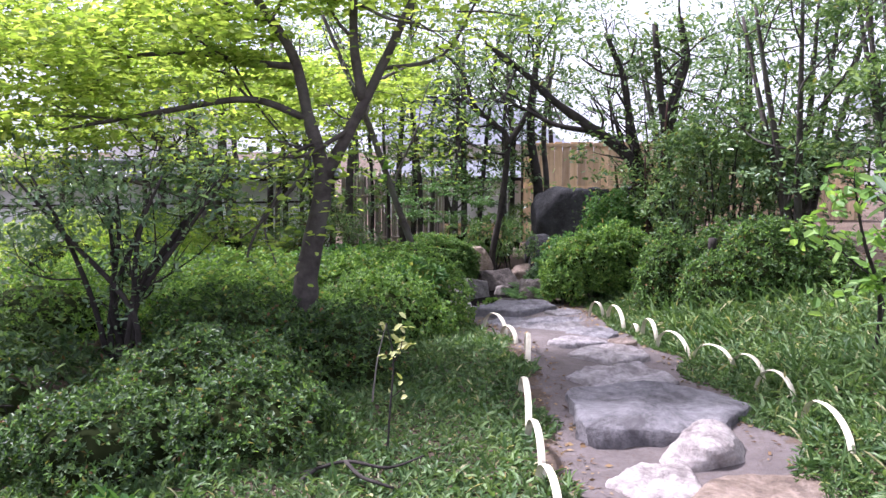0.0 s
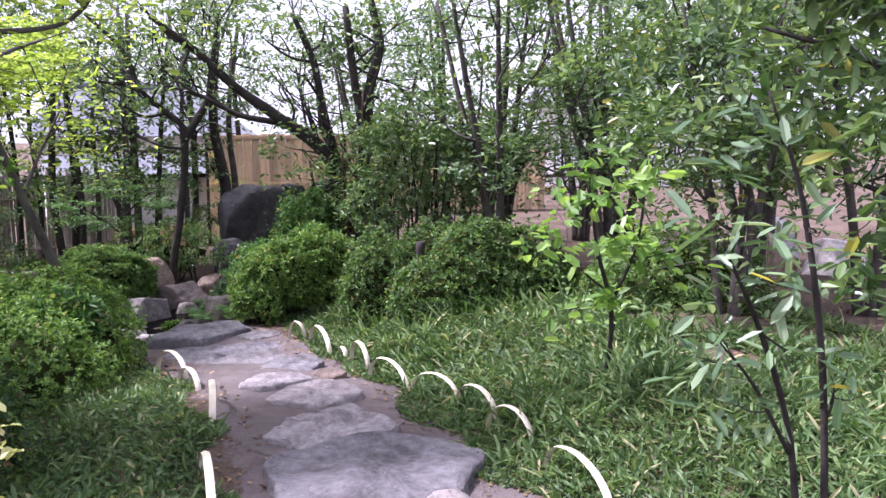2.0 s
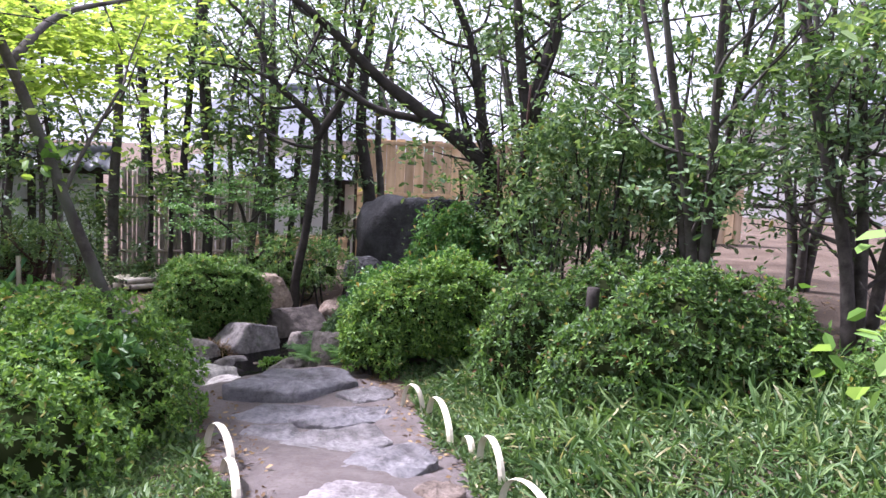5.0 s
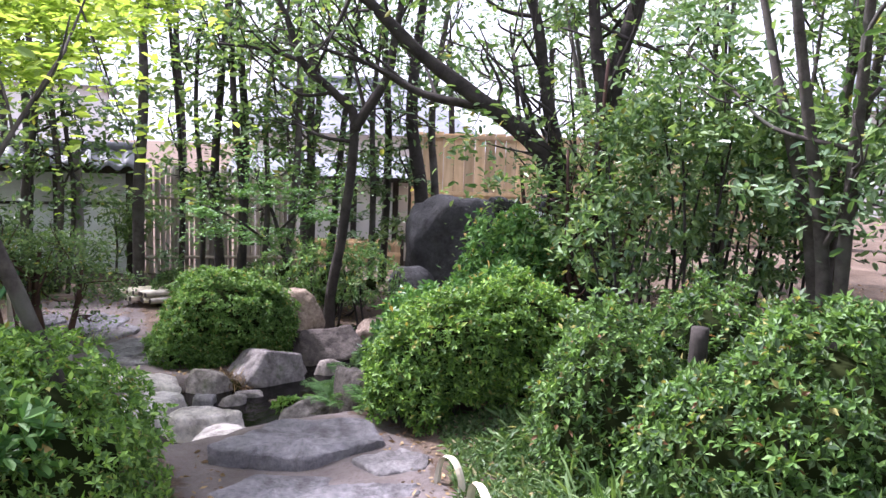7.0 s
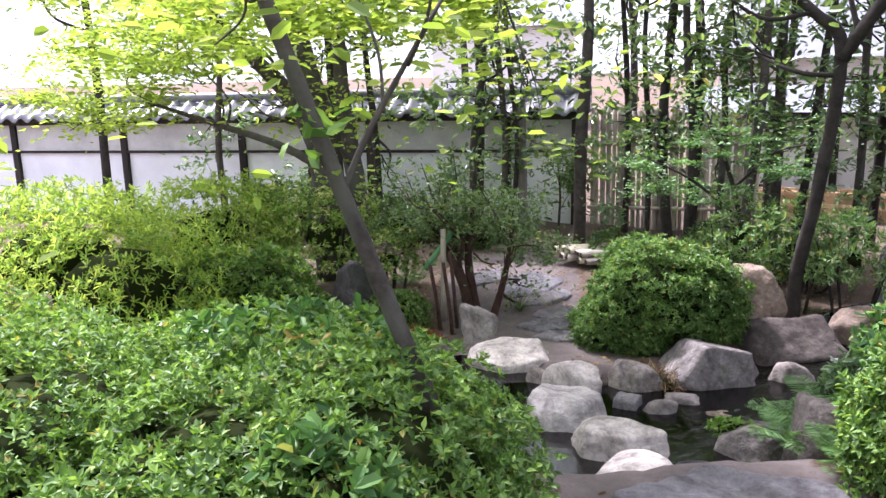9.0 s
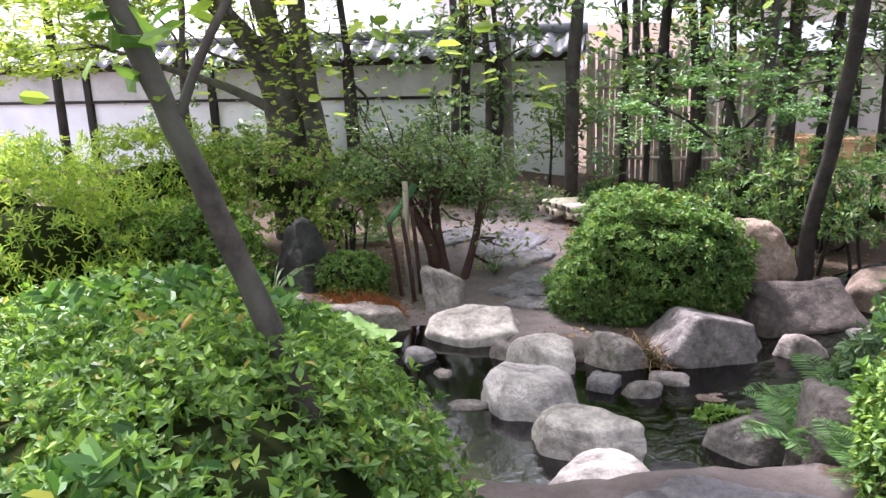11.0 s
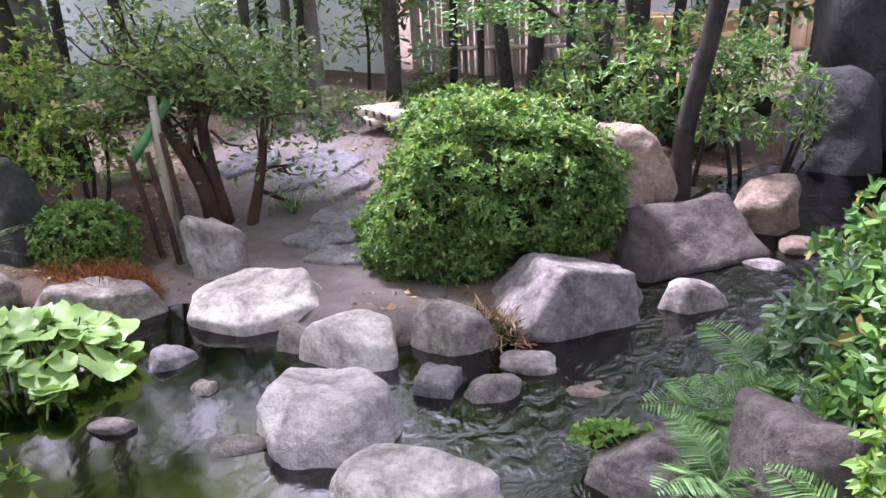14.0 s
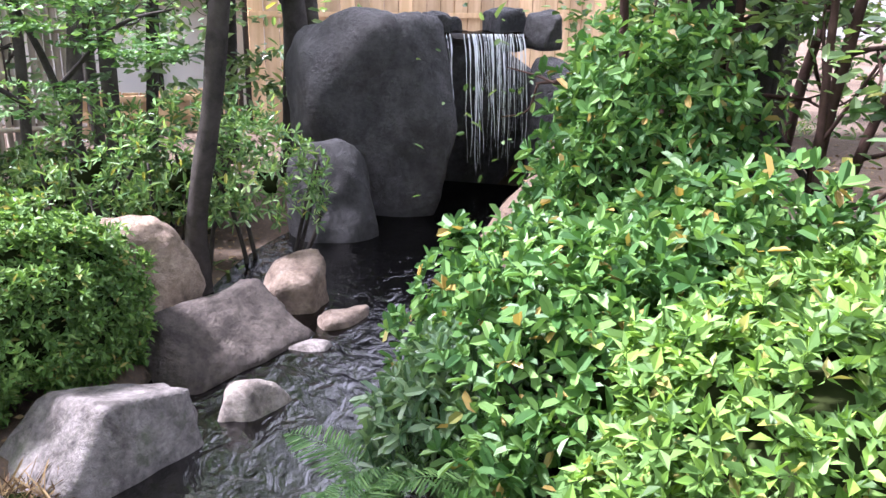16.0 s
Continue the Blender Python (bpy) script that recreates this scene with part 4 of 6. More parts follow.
rock("boulder", "upright pale stone block beside the path", (-1.42, 11.02, -0.42), (0.16, 0.13, 0.23), M_STONE_PATH, 35, 15, points=11)

# rocks of the stream
BANK = "rocks along the stream"
ROCKS = ((0.38, 10.85, -0.42, 0.4, 0.26, 0.3, 36, 24, "pointed grey boulder at the edge of the stream"),
         (0.84, 11.56, -0.46, 0.42, 0.28, 0.28, 37, 42, "dark sloping slab of rock beside the stream"),
         (1.24, 12.0, -0.38, 0.22, 0.17, 0.2, 43, 30, "brown boulder at the foot of the waterfall"),
         (0.9, 11.08, -0.49, 0.2, 0.15, 0.16, 44, 10, "mossy grey stone standing in the stream"),
         (-0.06, 10.56, -0.46, 0.24, 0.16, 0.16, 45, -10, "brown rock with roots at the waterline"),
         (0.3, 10.45, -0.54, 0.2, 0.1, 0.1, 46, 0, "half-sunken brown rock at the waterline"),
         (0.0, 10.2, -0.50, 0.09, 0.08, 0.11, 47, 0, "small square grey stone in the water"),
         (0.2, 10.2, -0.52, 0.14, 0.1, 0.12, 48, 30, "mossy dark stone in the water"),
         (0.58, 10.3, -0.56, 0.13, 0.1, 0.1, 49, 0, "rust-brown stone under the water"),
         (-1.12, 10.15, -0.52, 0.15, 0.1, 0.12, 61, 30, "grey wet stone in the pond"),
         (-0.87, 9.98, -0.52, 0.08, 0.06, 0.07, 62, 0, "small mossy stone in the pond"),
         (-1.05, 9.7, -0.52, 0.1, 0.06, 0.07, 63, 30, "small dark stone in the pond"),
         (-0.58, 9.68, -0.54, 0.16, 0.08, 0.08, 64, 15, "flat half-sunken stone in the pond"),
         (-0.72, 9.2, -0.54, 0.13, 0.1, 0.1, 65, 25, "wet grey stone in the pond"),
         (-2.5, 10.8, -0.30, 0.27, 0.16, 0.4, 66, -15, "dark upright flat rock behind the pond"),
         (-2.3, 10.35, -0.44, 0.22, 0.15, 0.16, 67, 20, "rounded grey rock at the pond's edge"),
         (-1.75, 10.45, -0.46, 0.35, 0.16, 0.13, 68, 15, "low brown rock at the pond's edge"),
         (-0.68, 10.38, -0.52, 0.12, 0.1, 0.14, 69, 0, "small pitted stone at the bank"),
         (0.85, 9.85, -0.46, 0.26, 0.16, 0.16, 70, 20, "flat grey rock on the near bank"),
         (1.2, 9.62, -0.32, 0.3, 0.22, 0.34, 71, 0, "porous brown rock among ferns"),
         (0.62, 9.35, -0.49, 0.2, 0.14, 0.14, 72, 0, "wet dark stone in the stream"),
         (1.42, 11.75, -0.48, 0.16, 0.12, 0.12, 73, 30, "rust-brown stone in the stream"),
         (1.2, 11.5, -0.49, 0.16, 0.1, 0.08, 74, 0, "low wet stone in the stream"),
         (0.5, 11.78, -0.14, 0.28, 0.22, 0.27, 75, 20, "pale tan rock behind the round azalea"),
         (-0.1, 12.6, -0.35, 0.2, 0.16, 0.2, 76, 20, "pale tan rock behind the round azalea"))
ROCK_KIND = {36: M_ROCK, 75: M_STONE_TAN, 76: M_STONE_TAN, 43: M_STONE_TAN, 71: M_ROCK_PORE, 66: M_ROCK_DARK, 73: M_STONE_TAN, 49: M_STONE_TAN, 61: M_STONE_FLAT, 72: M_ROCK_DARK, 47: M_STONE_FLAT, 37: M_ROCK_SLAB}
ROCK_CUT = {36: ((185, 38, 0.55), (40, 76, 0.52), (285, 16, 0.62), (345, 8, 0.9), (20, 30, 0.9), (180, 0, 0.98), (90, 10, 0.9), (250, -25, 0.9), (0, -90, 0.9)),
            37: ((262, 56, 0.5), (0, 8, 0.95), (180, 12, 0.95), (90, 20, 0.9), (262, -8, 0.85), (90, 80, 0.86), (0, -90, 0.9)),
            66: ((270, 12, 0.6), (0, 35, 0.85), (180, 25, 0.9), (90, 0, 0.8), (0, -90, 0.9)),
            47: ((0, 5, 0.8), (90, 0, 0.8), (180, 5, 0.8), (270, 0, 0.8), (30, 86, 0.75), (0, -90, 0.9))}
for x, y, z, rx, ry, rz, sd, rot, lab in ROCKS:
    rock("boulder" if max(rx, rz) > 0.25 else "rock", lab, (x, y, z - (0.2 * rz if max(rx, rz) < 0.21 else 0.0)), (rx, ry, rz), ROCK_KIND.get(sd, M_ROCK), sd, rot, BANK, cuts=7 if max(rx, rz) > 0.25 else 3, points=13, planes=ROCK_CUT.get(sd, ()), sharp=24 if sd in ROCK_CUT else 15)

# ---- waterfall ----
FALL = "dark rocks around the waterfall"
rock("boulder", "big smooth dark boulder beside the waterfall", (2.14, 13.75, 0.16), (0.56, 0.5, 0.84), M_ROCK_DARK, 38, 0, FALL, sharp=20, planes=((0, 12, 0.9), (8, -26, 0.62), (178, 4, 0.9), (195, -36, 0.75), (262, 4, 0.8), (300, 22, 0.9), (235, -20, 0.86), (90, 0, 0.8), (95, 84, 0.86), (200, 50, 0.98), (0, -90, 0.98)))
rock("boulder", "small rounded dark boulder below the waterfall", (1.66, 13.05, -0.22), (0.28, 0.24, 0.46), M_ROCK_DARK, 39, 0, FALL, points=14, sharp=5)
# near-black colour stands in for the shaded hollow behind the water
stone("boulder", "dark rock face behind the falling water", (3.1, 14.5, 0.0), (0.75, 0.42, 0.85), M_ROCK_DARK, 40, 0, 0.7, 0.1, 0.6, group=FALL)
stone("boulder", "dark rock beside the falling water", (3.75, 13.9, 0.05), (0.42, 0.45, 0.8), M_ROCK_DARK, 81, 0, 0.7, 0.1, 0.7, group=FALL)
for i, (x, y, z, q) in enumerate(((2.72, 14.2, 0.8, 0.16), (2.98, 14.5, 0.78, 0.12), (3.4, 14.4, 0.78, 0.24), (3.62, 14.1, 0.78, 0.2))):
    rock("rock", "dark rock on the lip of the waterfall", (x, y, z), (q, q * 0.8, q * 0.8), M_ROCK_DARK, 82 + i, i * 40, FALL, cuts=3)


def waterfall():
    ob = thing("waterfall", "thin white strands of water falling off a rock lip", "waterfall", at=(3.05, 14.0, -0.45))
    r = np.random.default_rng(3)
    V, F, k = [], [], 0
    for i in range(64):
        x = float(np.clip(r.choice((-0.3, -0.02, 0.08, 0.17, 0.26, 0.33), p=(0.08, 0.16, 0.22, 0.22, 0.2, 0.12)) + r.normal() * 0.04, -0.36, 0.4))
        fall = r.uniform(0.25, 1.15)
        out = r.uniform(0.06, 0.16)
        w = r.uniform(0.0012, 0.003) if i % 4 else r.uniform(0.003, 0.007)
        n = 9
        for j in range(n + 1):
            q = j / n
            z = 1.2 - fall * q
            y = 0.06 - out * min(1.0, math.sqrt(max(0.0, q)) * 1.1)
            ww = w * (1 - 0.75 * q) * (1 + 0.35 * math.sin(j * 2.1 + i))
            cx = x + 0.012 * math.sin(j * 0.9 + i * 1.7) * q
            V += [(cx - ww, y, z), (cx, y - ww * 0.8, z), (cx + ww, y, z)]
        for j in range(n):
            a = k + 3 * j
            F += [(a, a + 1, a + 4), (a, a + 4, a + 3), (a + 1, a + 2, a + 5), (a + 1, a + 5, a + 4)]
        k += 3 * (n + 1)
    part("water_sheet", tri_mesh("water_sheet", V, F, M_FALL, True), ob)["kind"] = "stuff"
    V, F = [], []
    for i in range(9):
        for j in range(7):
            u = i / 8
            V.append((-0.34 + u * 0.75, 0.55 - j * 0.085, 1.2 + 0.012 * math.sin(u * 17 + j) - 0.03 * (j == 6)))
    for i in range(8):
        for j in range(6):
            a = i * 7 + j
            F.append((a, a + 1, a + 8, a + 7))
    part("lip_water", link_mesh("lip_water", V, F, M_WATER), ob, "smooth shining water on the lip")
    return ob


m_fall, nt_fall, b_fall = base_mat("falling_water", 0.15, 0.6)
b_fall.inputs["Base Color"].default_value = (0.82, 0.86, 0.9, 1)
b_fall.inputs["Transmission Weight"].default_value = 0.35
b_fall.inputs["IOR"].default_value = 1.33
M_FALL = m_fall
waterfall()


# ---- split-bamboo hoops along the path ----
def hoop(a, c, h, lean, seed, group):
    """One split-bamboo arch pushed into the ground at both ends."""
    r = np.random.default_rng(seed)
    a, c = np.array(a), np.array(c)
    mid = (a + c) / 2
    za, zc = zg(*a) - 0.04, zg(*c) - 0.04
    run = unit(c - a)
    nor = np.array([-run[1], run[0]])
    n, w, th = 18, 0.02, 0.006
    bm = bmesh.new()
    rows = []
    half = np.linalg.norm(c - a) / 2
    for i in range(n + 1):
        s = math.pi * i / n
        along = -math.cos(s) * half
        up = (math.sin(s) ** 0.8) * (h + 0.04)
        z = za + (zc - za) * i / n + up
        p = mid + run * along + nor * lean * up
        out = np.array([run[0] * -math.cos(s), run[1] * -math.cos(s), math.sin(s)])
        p3 = np.array([p[0], p[1], z])
        n3 = np.array([nor[0], nor[1], 0])
        rows.append([bm.verts.new(p3 + n3 * w + out * 0), bm.verts.new(p3 + out * th), bm.verts.new(p3 - n3 * w), bm.verts.new(p3 - out * th)])
    for i in range(n):
        for j in range(4):
            bm.faces.new((rows[i][j], rows[i][(j + 1) % 4], rows[i + 1][(j + 1) % 4], rows[i + 1][j]))
    bm.faces.new(rows[0])
    bm.faces.new(rows[-1][::-1])
    me = bpy.data.meshes.new("hoop_edging")
    bm.to_mesh(me)
    bm.free()
    me.materials.append(M_BAMBOO_PALE)
    return tagged(new("hoop_edging", me), "pale split-bamboo hoop stuck in the path edge", "edging", group)


for i, (a, c, h) in enumerate((((2.19, 3.54), (2.23, 4.21), 0.18), ((2.29, 4.48), (2.18, 4.84), 0.19), ((2.27, 4.9), (2.17, 5.3), 0.19), ((2.23, 5.4), (2.04, 5.8), 0.17), ((2.02, 5.8), (1.9, 6.34), 0.2), ((1.96, 6.58), (1.92, 6.95), 0.2), ((1.9, 7.05), (1.88, 7.2), 0.08), ((1.8, 7.2), (1.75, 7.74), 0.2), ((1.73, 7.88), (1.62, 8.08), 0.17))):
    hoop(a, c, h, 0.03, i, "bamboo hoops on the bank side of the path")
for i, (a, c, h) in enumerate((((0.6, 2.95), (0.56, 3.5), 0.17), ((0.58, 3.5), (0.57, 4.15), 0.2), ((0.58, 4.2), (0.6, 4.95), 0.2), ((0.7, 5.5), (0.74, 6.05), 0.18), ((0.68, 6.3), (0.58, 6.72), 0.12), ((0.62, 6.7), (0.44, 7.2), 0.18))):
    hoop(a, c, h, -0.05, 20 + i, "bamboo hoops on the hedge side of the path")


# ---- bamboo stack, post and water pipe beyond the stream ----
def bamboo_stack():
    ob = thing("bamboo_stack", "stack of old pale bamboo poles lying near the garden wall", "bamboo poles", at=(-1.62, 13.35, zg(-1.3, 13.4) + 0.03))
    r = np.random.default_rng(11)
    for i in range(13):
        lay = i // 7
        u = (i % 7) * 0.075 + lay * 0.04
        a = np.array([u * 0.9 + r.uniform(-0.05, 0.03), -u * 0.55, 0.05 + lay * 0.065])
        c = a + np.array([0.75 + r.uniform(-0.05, 0.1), 0.62, 0.0])
        bamboo_pole(ob, a, c, 0.034, M_BAMBOO_PALE if i % 3 else M_BAMBOO_GREY, seed=i + 40)
        # solid dark disc for the shade inside the hollow pole
        end = a + (a - c) * 0.004
        bm = bmesh.new()
        bmesh.ops.create_cone(bm, cap_ends=True, segments=8, radius1=0.025, radius2=0.025, depth=0.012, matrix=Matrix.Translation(end) @ Vector(c - a).to_track_quat("Z", "Y").to_matrix().to_4x4())
        part("hollow_end", (bm, M_TIMBER), ob, "dark disc standing for the shaded hollow of a pole")
    return ob


bamboo_stack()


def round_post(x, y, h, rad, label, lean=(0, 0), mat=None):
    z = zg(x, y)
    V, F = tube([(0, 0, -0.1), (lean[0] * 0.5, lean[1] * 0.5, h * 0.5), (lean[0], lean[1], h)], [rad * 1.05, rad, rad * 0.95], 12, 0.02, 3)
    ob = new("wooden_post", tri_mesh("wooden_post", V, F, mat or M_POST, True))
    ob.location = (x, y, z)
    return tagged(ob, label, "post")


round_post(-2.38, 14.3, 1.75, 0.06, "pale weathered round wooden post before the white wall", (-0.04, 0.02))
round_post(-2.28, 14.22, 0.22, 0.05, "short pale round wooden stub")
for i, (x, y, lx) in enumerate(((-1.78, 11.05, -0.1), (-1.66, 11.02, -0.08), (-1.7, 11.18, -0.06))):
    round_post(x, y, 0.55 + 0.05 * i, 0.016, "thin brown wooden stake beside the water pipe", (lx, 0.0), M_BARK_RED)
pipe = thing("bamboo_water_pipe", "green bamboo water pipe leaning in a shrub", "water pipe", at=(-2.04, 11.25, -0.03))
bamboo_pole(pipe, (0, 0, 0), (0.16, 0.2, 0.3), 0.026, M_BAMBOO_GREEN, "pipe", seed=3)
bamboo_pole(pipe, (0.16, 0.02, -0.5), (0.12, 0.12, 0.34), 0.024, M_BAMBOO_GREY, "prop", seed=4)

round_post(2.84, 7.9, 0.6, 0.045, "dark rotted wooden stub between the azaleas", (0.01, 0.0), M_BARK_DARK)


def fallen_branch():
    V, F, k = [], [], 0
    for p in ([(0, 0, 0.03), (0.2, 0.05, 0.07), (0.42, 0.02, 0.05), (0.6, 0.08, 0.09)], [(0.2, 0.05, 0.07), (0.3, -0.1, 0.05), (0.46, -0.16, 0.02)], [(0.05, 0.01, 0.04), (0.0, -0.12, 0.03), (0.08, -0.2, 0.02)]):
        v, f = tube(p, [0.011, 0.01, 0.008, 0.005][:len(p)], 6, 0.05)
        V.append(v)
        F.append(f + k)
        k += len(v)
    ob = new("fallen_branch", tri_mesh("fallen_branch", np.concatenate(V), np.concatenate(F), M_BARK_DARK, True))
    ob.location = (-0.62, 3.4, zg(-0.5, 3.4))
    return tagged(ob, "dark forked dead branch lying in the grass", "branch")


fallen_branch()

# low earthen step before the wall
step = tagged(new("terrace_edge", None), "low brown earthen terrace edge before the garden wall", "terrace", kind="structure")
step.matrix_world = wall_m(0, -1.75)
part("terrace_face", boxm(M_BRICK_LOW, -0.9, 1.9, 0.0, 0.5, -0.1, 0.2, bevel=0.02), step)

# ---- shrubs ----
bush("azalea_hedge", "long clipped azalea hedge beside the path", [(-0.28, 7.75, -0.05, 0.68, 0.72, 0.66), (-0.9, 7.5, -0.05, 0.85, 0.95, 0.66), (-1.9, 7.3, -0.05, 1.0, 1.15, 0.64), (-1.55, 6.4, -0.05, 0.9, 0.9, 0.6), (-0.45, 6.75, -0.1, 0.6, 0.7, 0.6)], 98000, 0.04, M_AZALEA, M_AZALEA_BRIGHT, seed=3, rough=0.13, deep=0.22)
# north hedge mainly in the paler copy, brighter as if in the sun
bush("azalea_hedge", "broad clipped azalea hedge above the stream", [(-2.9, 7.4, -0.05, 1.0, 1.2, 0.62), (-0.75, 8.2, -0.15, 0.75, 0.7, 0.68), (-1.7, 8.5, -0.2, 0.9, 0.7, 0.66), (-3.6, 6.6, 0, 1.1, 1.1, 0.6)], 66000, 0.04, M_AZALEA_BRIGHT, M_AZALEA, seed=23, rough=0.12, deep=0.22)
bush("broadleaf_shrub", "low broad-leaved shrub growing through the hedge", [(-1.05, 8.3, 0.3, 0.75, 0.4, 0.24), (-0.2, 7.3, 0.28, 0.26, 0.26, 0.26)], 2600, 0.075, M_GLOSSY, seed=24, aspect=0.55, twigs=False, deep=0.55)
# bushes beneath the maple get their shade from the darker leaf copy
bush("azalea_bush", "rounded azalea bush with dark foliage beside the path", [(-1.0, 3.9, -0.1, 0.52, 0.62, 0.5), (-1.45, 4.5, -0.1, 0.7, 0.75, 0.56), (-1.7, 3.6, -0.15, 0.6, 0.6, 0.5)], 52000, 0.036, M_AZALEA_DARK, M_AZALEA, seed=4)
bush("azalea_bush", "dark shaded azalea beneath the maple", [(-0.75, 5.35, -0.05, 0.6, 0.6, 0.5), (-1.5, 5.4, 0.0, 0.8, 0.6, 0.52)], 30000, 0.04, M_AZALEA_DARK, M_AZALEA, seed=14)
bush("azalea_bush", "rounded bright azalea bush beside the stream", [(1.78, 9.28, 0.08, 0.54, 0.42, 0.52), (2.28, 9.35, 0.1, 0.44, 0.4, 0.5), (1.5, 9.15, -0.05, 0.3, 0.3, 0.36)], 36000, 0.042, M_AZALEA, M_AZALEA_BRIGHT, seed=5, rough=0.26)
bush("azalea_bush", "broad azalea mound on the bank", [(3.15, 7.35, 0.22, 0.64, 0.6, 0.74), (3.65, 7.2, 0.15, 0.45, 0.5, 0.62)], 34000, 0.045, M_AZALEA, M_AZALEA_DARK, seed=6, rough=0.26)
bush("azalea_bush", "low azalea thicket at the foot of the bank", [(2.45, 8.05, 0.1, 0.36, 0.4, 0.66), (2.65, 8.55, 0.05, 0.42, 0.45, 0.58), (3.2, 8.7, 0.15, 0.5, 0.5, 0.62)], 24000, 0.042, M_AZALEA, M_AZALEA_DARK, seed=16, rough=0.24)
bush("azalea_bush", "broad azalea mound on the bank", [(4.6, 6.4, 0.2, 0.9, 0.8, 0.62)], 20000, 0.042, M_AZALEA, seed=26)
bush("azalea_bush", "round clipped azalea on the far bank", [(-0.14, 11.36, -0.16, 0.57, 0.48, 0.54), (0.22, 11.5, -0.18, 0.34, 0.34, 0.42), (-0.3, 11.24, -0.32, 0.4, 0.34, 0.34)], 44000, 0.035, M_AZALEA, seed=7, rough=0.2)
bush("glossy_shrub", "glossy broad-leaved shrub hanging over the stream", [(1.75, 9.85, -0.1, 0.52, 0.42, 0.6), (1.72, 10.4, -0.08, 0.44, 0.46, 0.54), (2.3, 10.1, -0.05, 0.6, 0.55, 0.66), (2.38, 10.7, 0.3, 0.44, 0.42, 0.72), (2.6, 9.65, -0.15, 0.5, 0.35, 0.5)], 40000, 0.056, M_GLOSSY, seed=8, aspect=0.55, deep=0.42, up=0.15, rough=0.22)
bush("glossy_shrub", "glossy shrub at the side of the waterfall", [(2.6, 11.3, 0.1, 0.4, 0.4, 0.55), (3.55, 12.7, 0.35, 0.45, 0.5, 0.75)], 8000, 0.075, M_GLOSSY, seed=18, aspect=0.5, deep=0.35)
bush("green_shrub", "leafy shrub between the azalea and the boulder", [(1.42, 10.2, -0.25, 0.3, 0.3, 0.42)], 3000, 0.06, M_TREE_COOL, seed=19, aspect=0.45, deep=0.35)
bush("nandina_shrub", "loose fine-leaved shrub at the foot of the boulder", [(1.2, 12.6, 0.05, 0.42, 0.32, 0.42), (0.75, 12.55, 0.1, 0.42, 0.34, 0.45), (0.3, 12.65, 0.15, 0.4, 0.34, 0.4)], 9500, 0.055, M_TREE, M_FERN, seed=20, aspect=0.36, deep=0.85, rough=0.35, twigs=True)
bush("yellow_green_shrub", "loose yellow-green shrub behind the pond", [(-3.1, 11.3, 0.15, 0.62, 0.5, 0.5), (-3.7, 11.0, 0.0, 0.5, 0.45, 0.5), (-2.4, 11.25, 0.0, 0.26, 0.26, 0.3)], 15000, 0.045, M_AZALEA_BRIGHT, M_YELLOW, seed=21, deep=0.5, rough=0.35)
bush("small_shrub", "small grey-green shrub on the pond's edge", [(-2.1, 10.85, -0.35, 0.3, 0.22, 0.24)], 6000, 0.032, M_AZALEA, seed=22)
bush("dark_shrub", "dark leafy shrub overhanging the pond", [(-3.3, 10.3, -0.2, 0.7, 0.6, 0.5), (-2.9, 9.6, -0.4, 0.5, 0.4, 0.3)], 16000, 0.05, M_AZALEA, M_AZALEA_BRIGHT, seed=25)
bush("soft_shrub", "soft pale green shrub mass behind the hedge", [(-3.8, 9.6, 0.0, 0.9, 0.8, 0.75), (-4.8, 9.8, 0.1, 1.0, 0.9, 0.8), (-4.2, 11.0, 0.1, 0.9, 0.7, 0.75)], 34000, 0.055, M_MAPLE, M_AZALEA_BRIGHT, seed=27, aspect=0.3, deep=0.35)
bush("dark_shrub", "dark shrub row before the white wall", [(-3.0, 14.2, -0.35, 0.45, 0.35, 0.3), (-4.2, 14.4, -0.3, 0.7, 0.4, 0.4), (-5.6, 13.8, -0.2, 0.9, 0.6, 0.5)], 15000, 0.06, M_TREE, M_AZALEA_DARK, seed=28, deep=0.4)
bush("dark_shrub", "dark shrub beside the bamboo fence", [(-1.0, 13.6, -0.3, 0.4, 0.35, 0.3), (0.0, 13.9, -0.25, 0.5, 0.35, 0.32), (0.75, 13.5, -0.25, 0.4, 0.35, 0.3)], 9000, 0.055, M_TREE, M_AZALEA_DARK, seed=29, deep=0.45)
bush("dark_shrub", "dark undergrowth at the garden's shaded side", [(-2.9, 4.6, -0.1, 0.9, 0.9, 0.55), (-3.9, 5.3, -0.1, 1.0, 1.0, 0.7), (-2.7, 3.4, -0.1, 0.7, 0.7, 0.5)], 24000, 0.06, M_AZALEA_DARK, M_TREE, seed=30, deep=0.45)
bush("dark_shrub", "dark leafy shrub around the reddish trunks", [(3.3, 11.9, 0.45, 0.4, 0.4, 0.5)], 3000, 0.06, M_TREE_COOL, M_AZALEA_DARK, seed=33, deep=0.5)

bush("broadleaf_shrub", "bright broad-leaved shrub at the grass edge", [(-1.35, 2.75, -0.12, 0.36, 0.28, 0.24), (-0.75, 2.5, -0.14, 0.26, 0.22, 0.18)], 900, 0.085, M_GLOSSY, seed=47, aspect=0.5, deep=0.5, twigs=False)
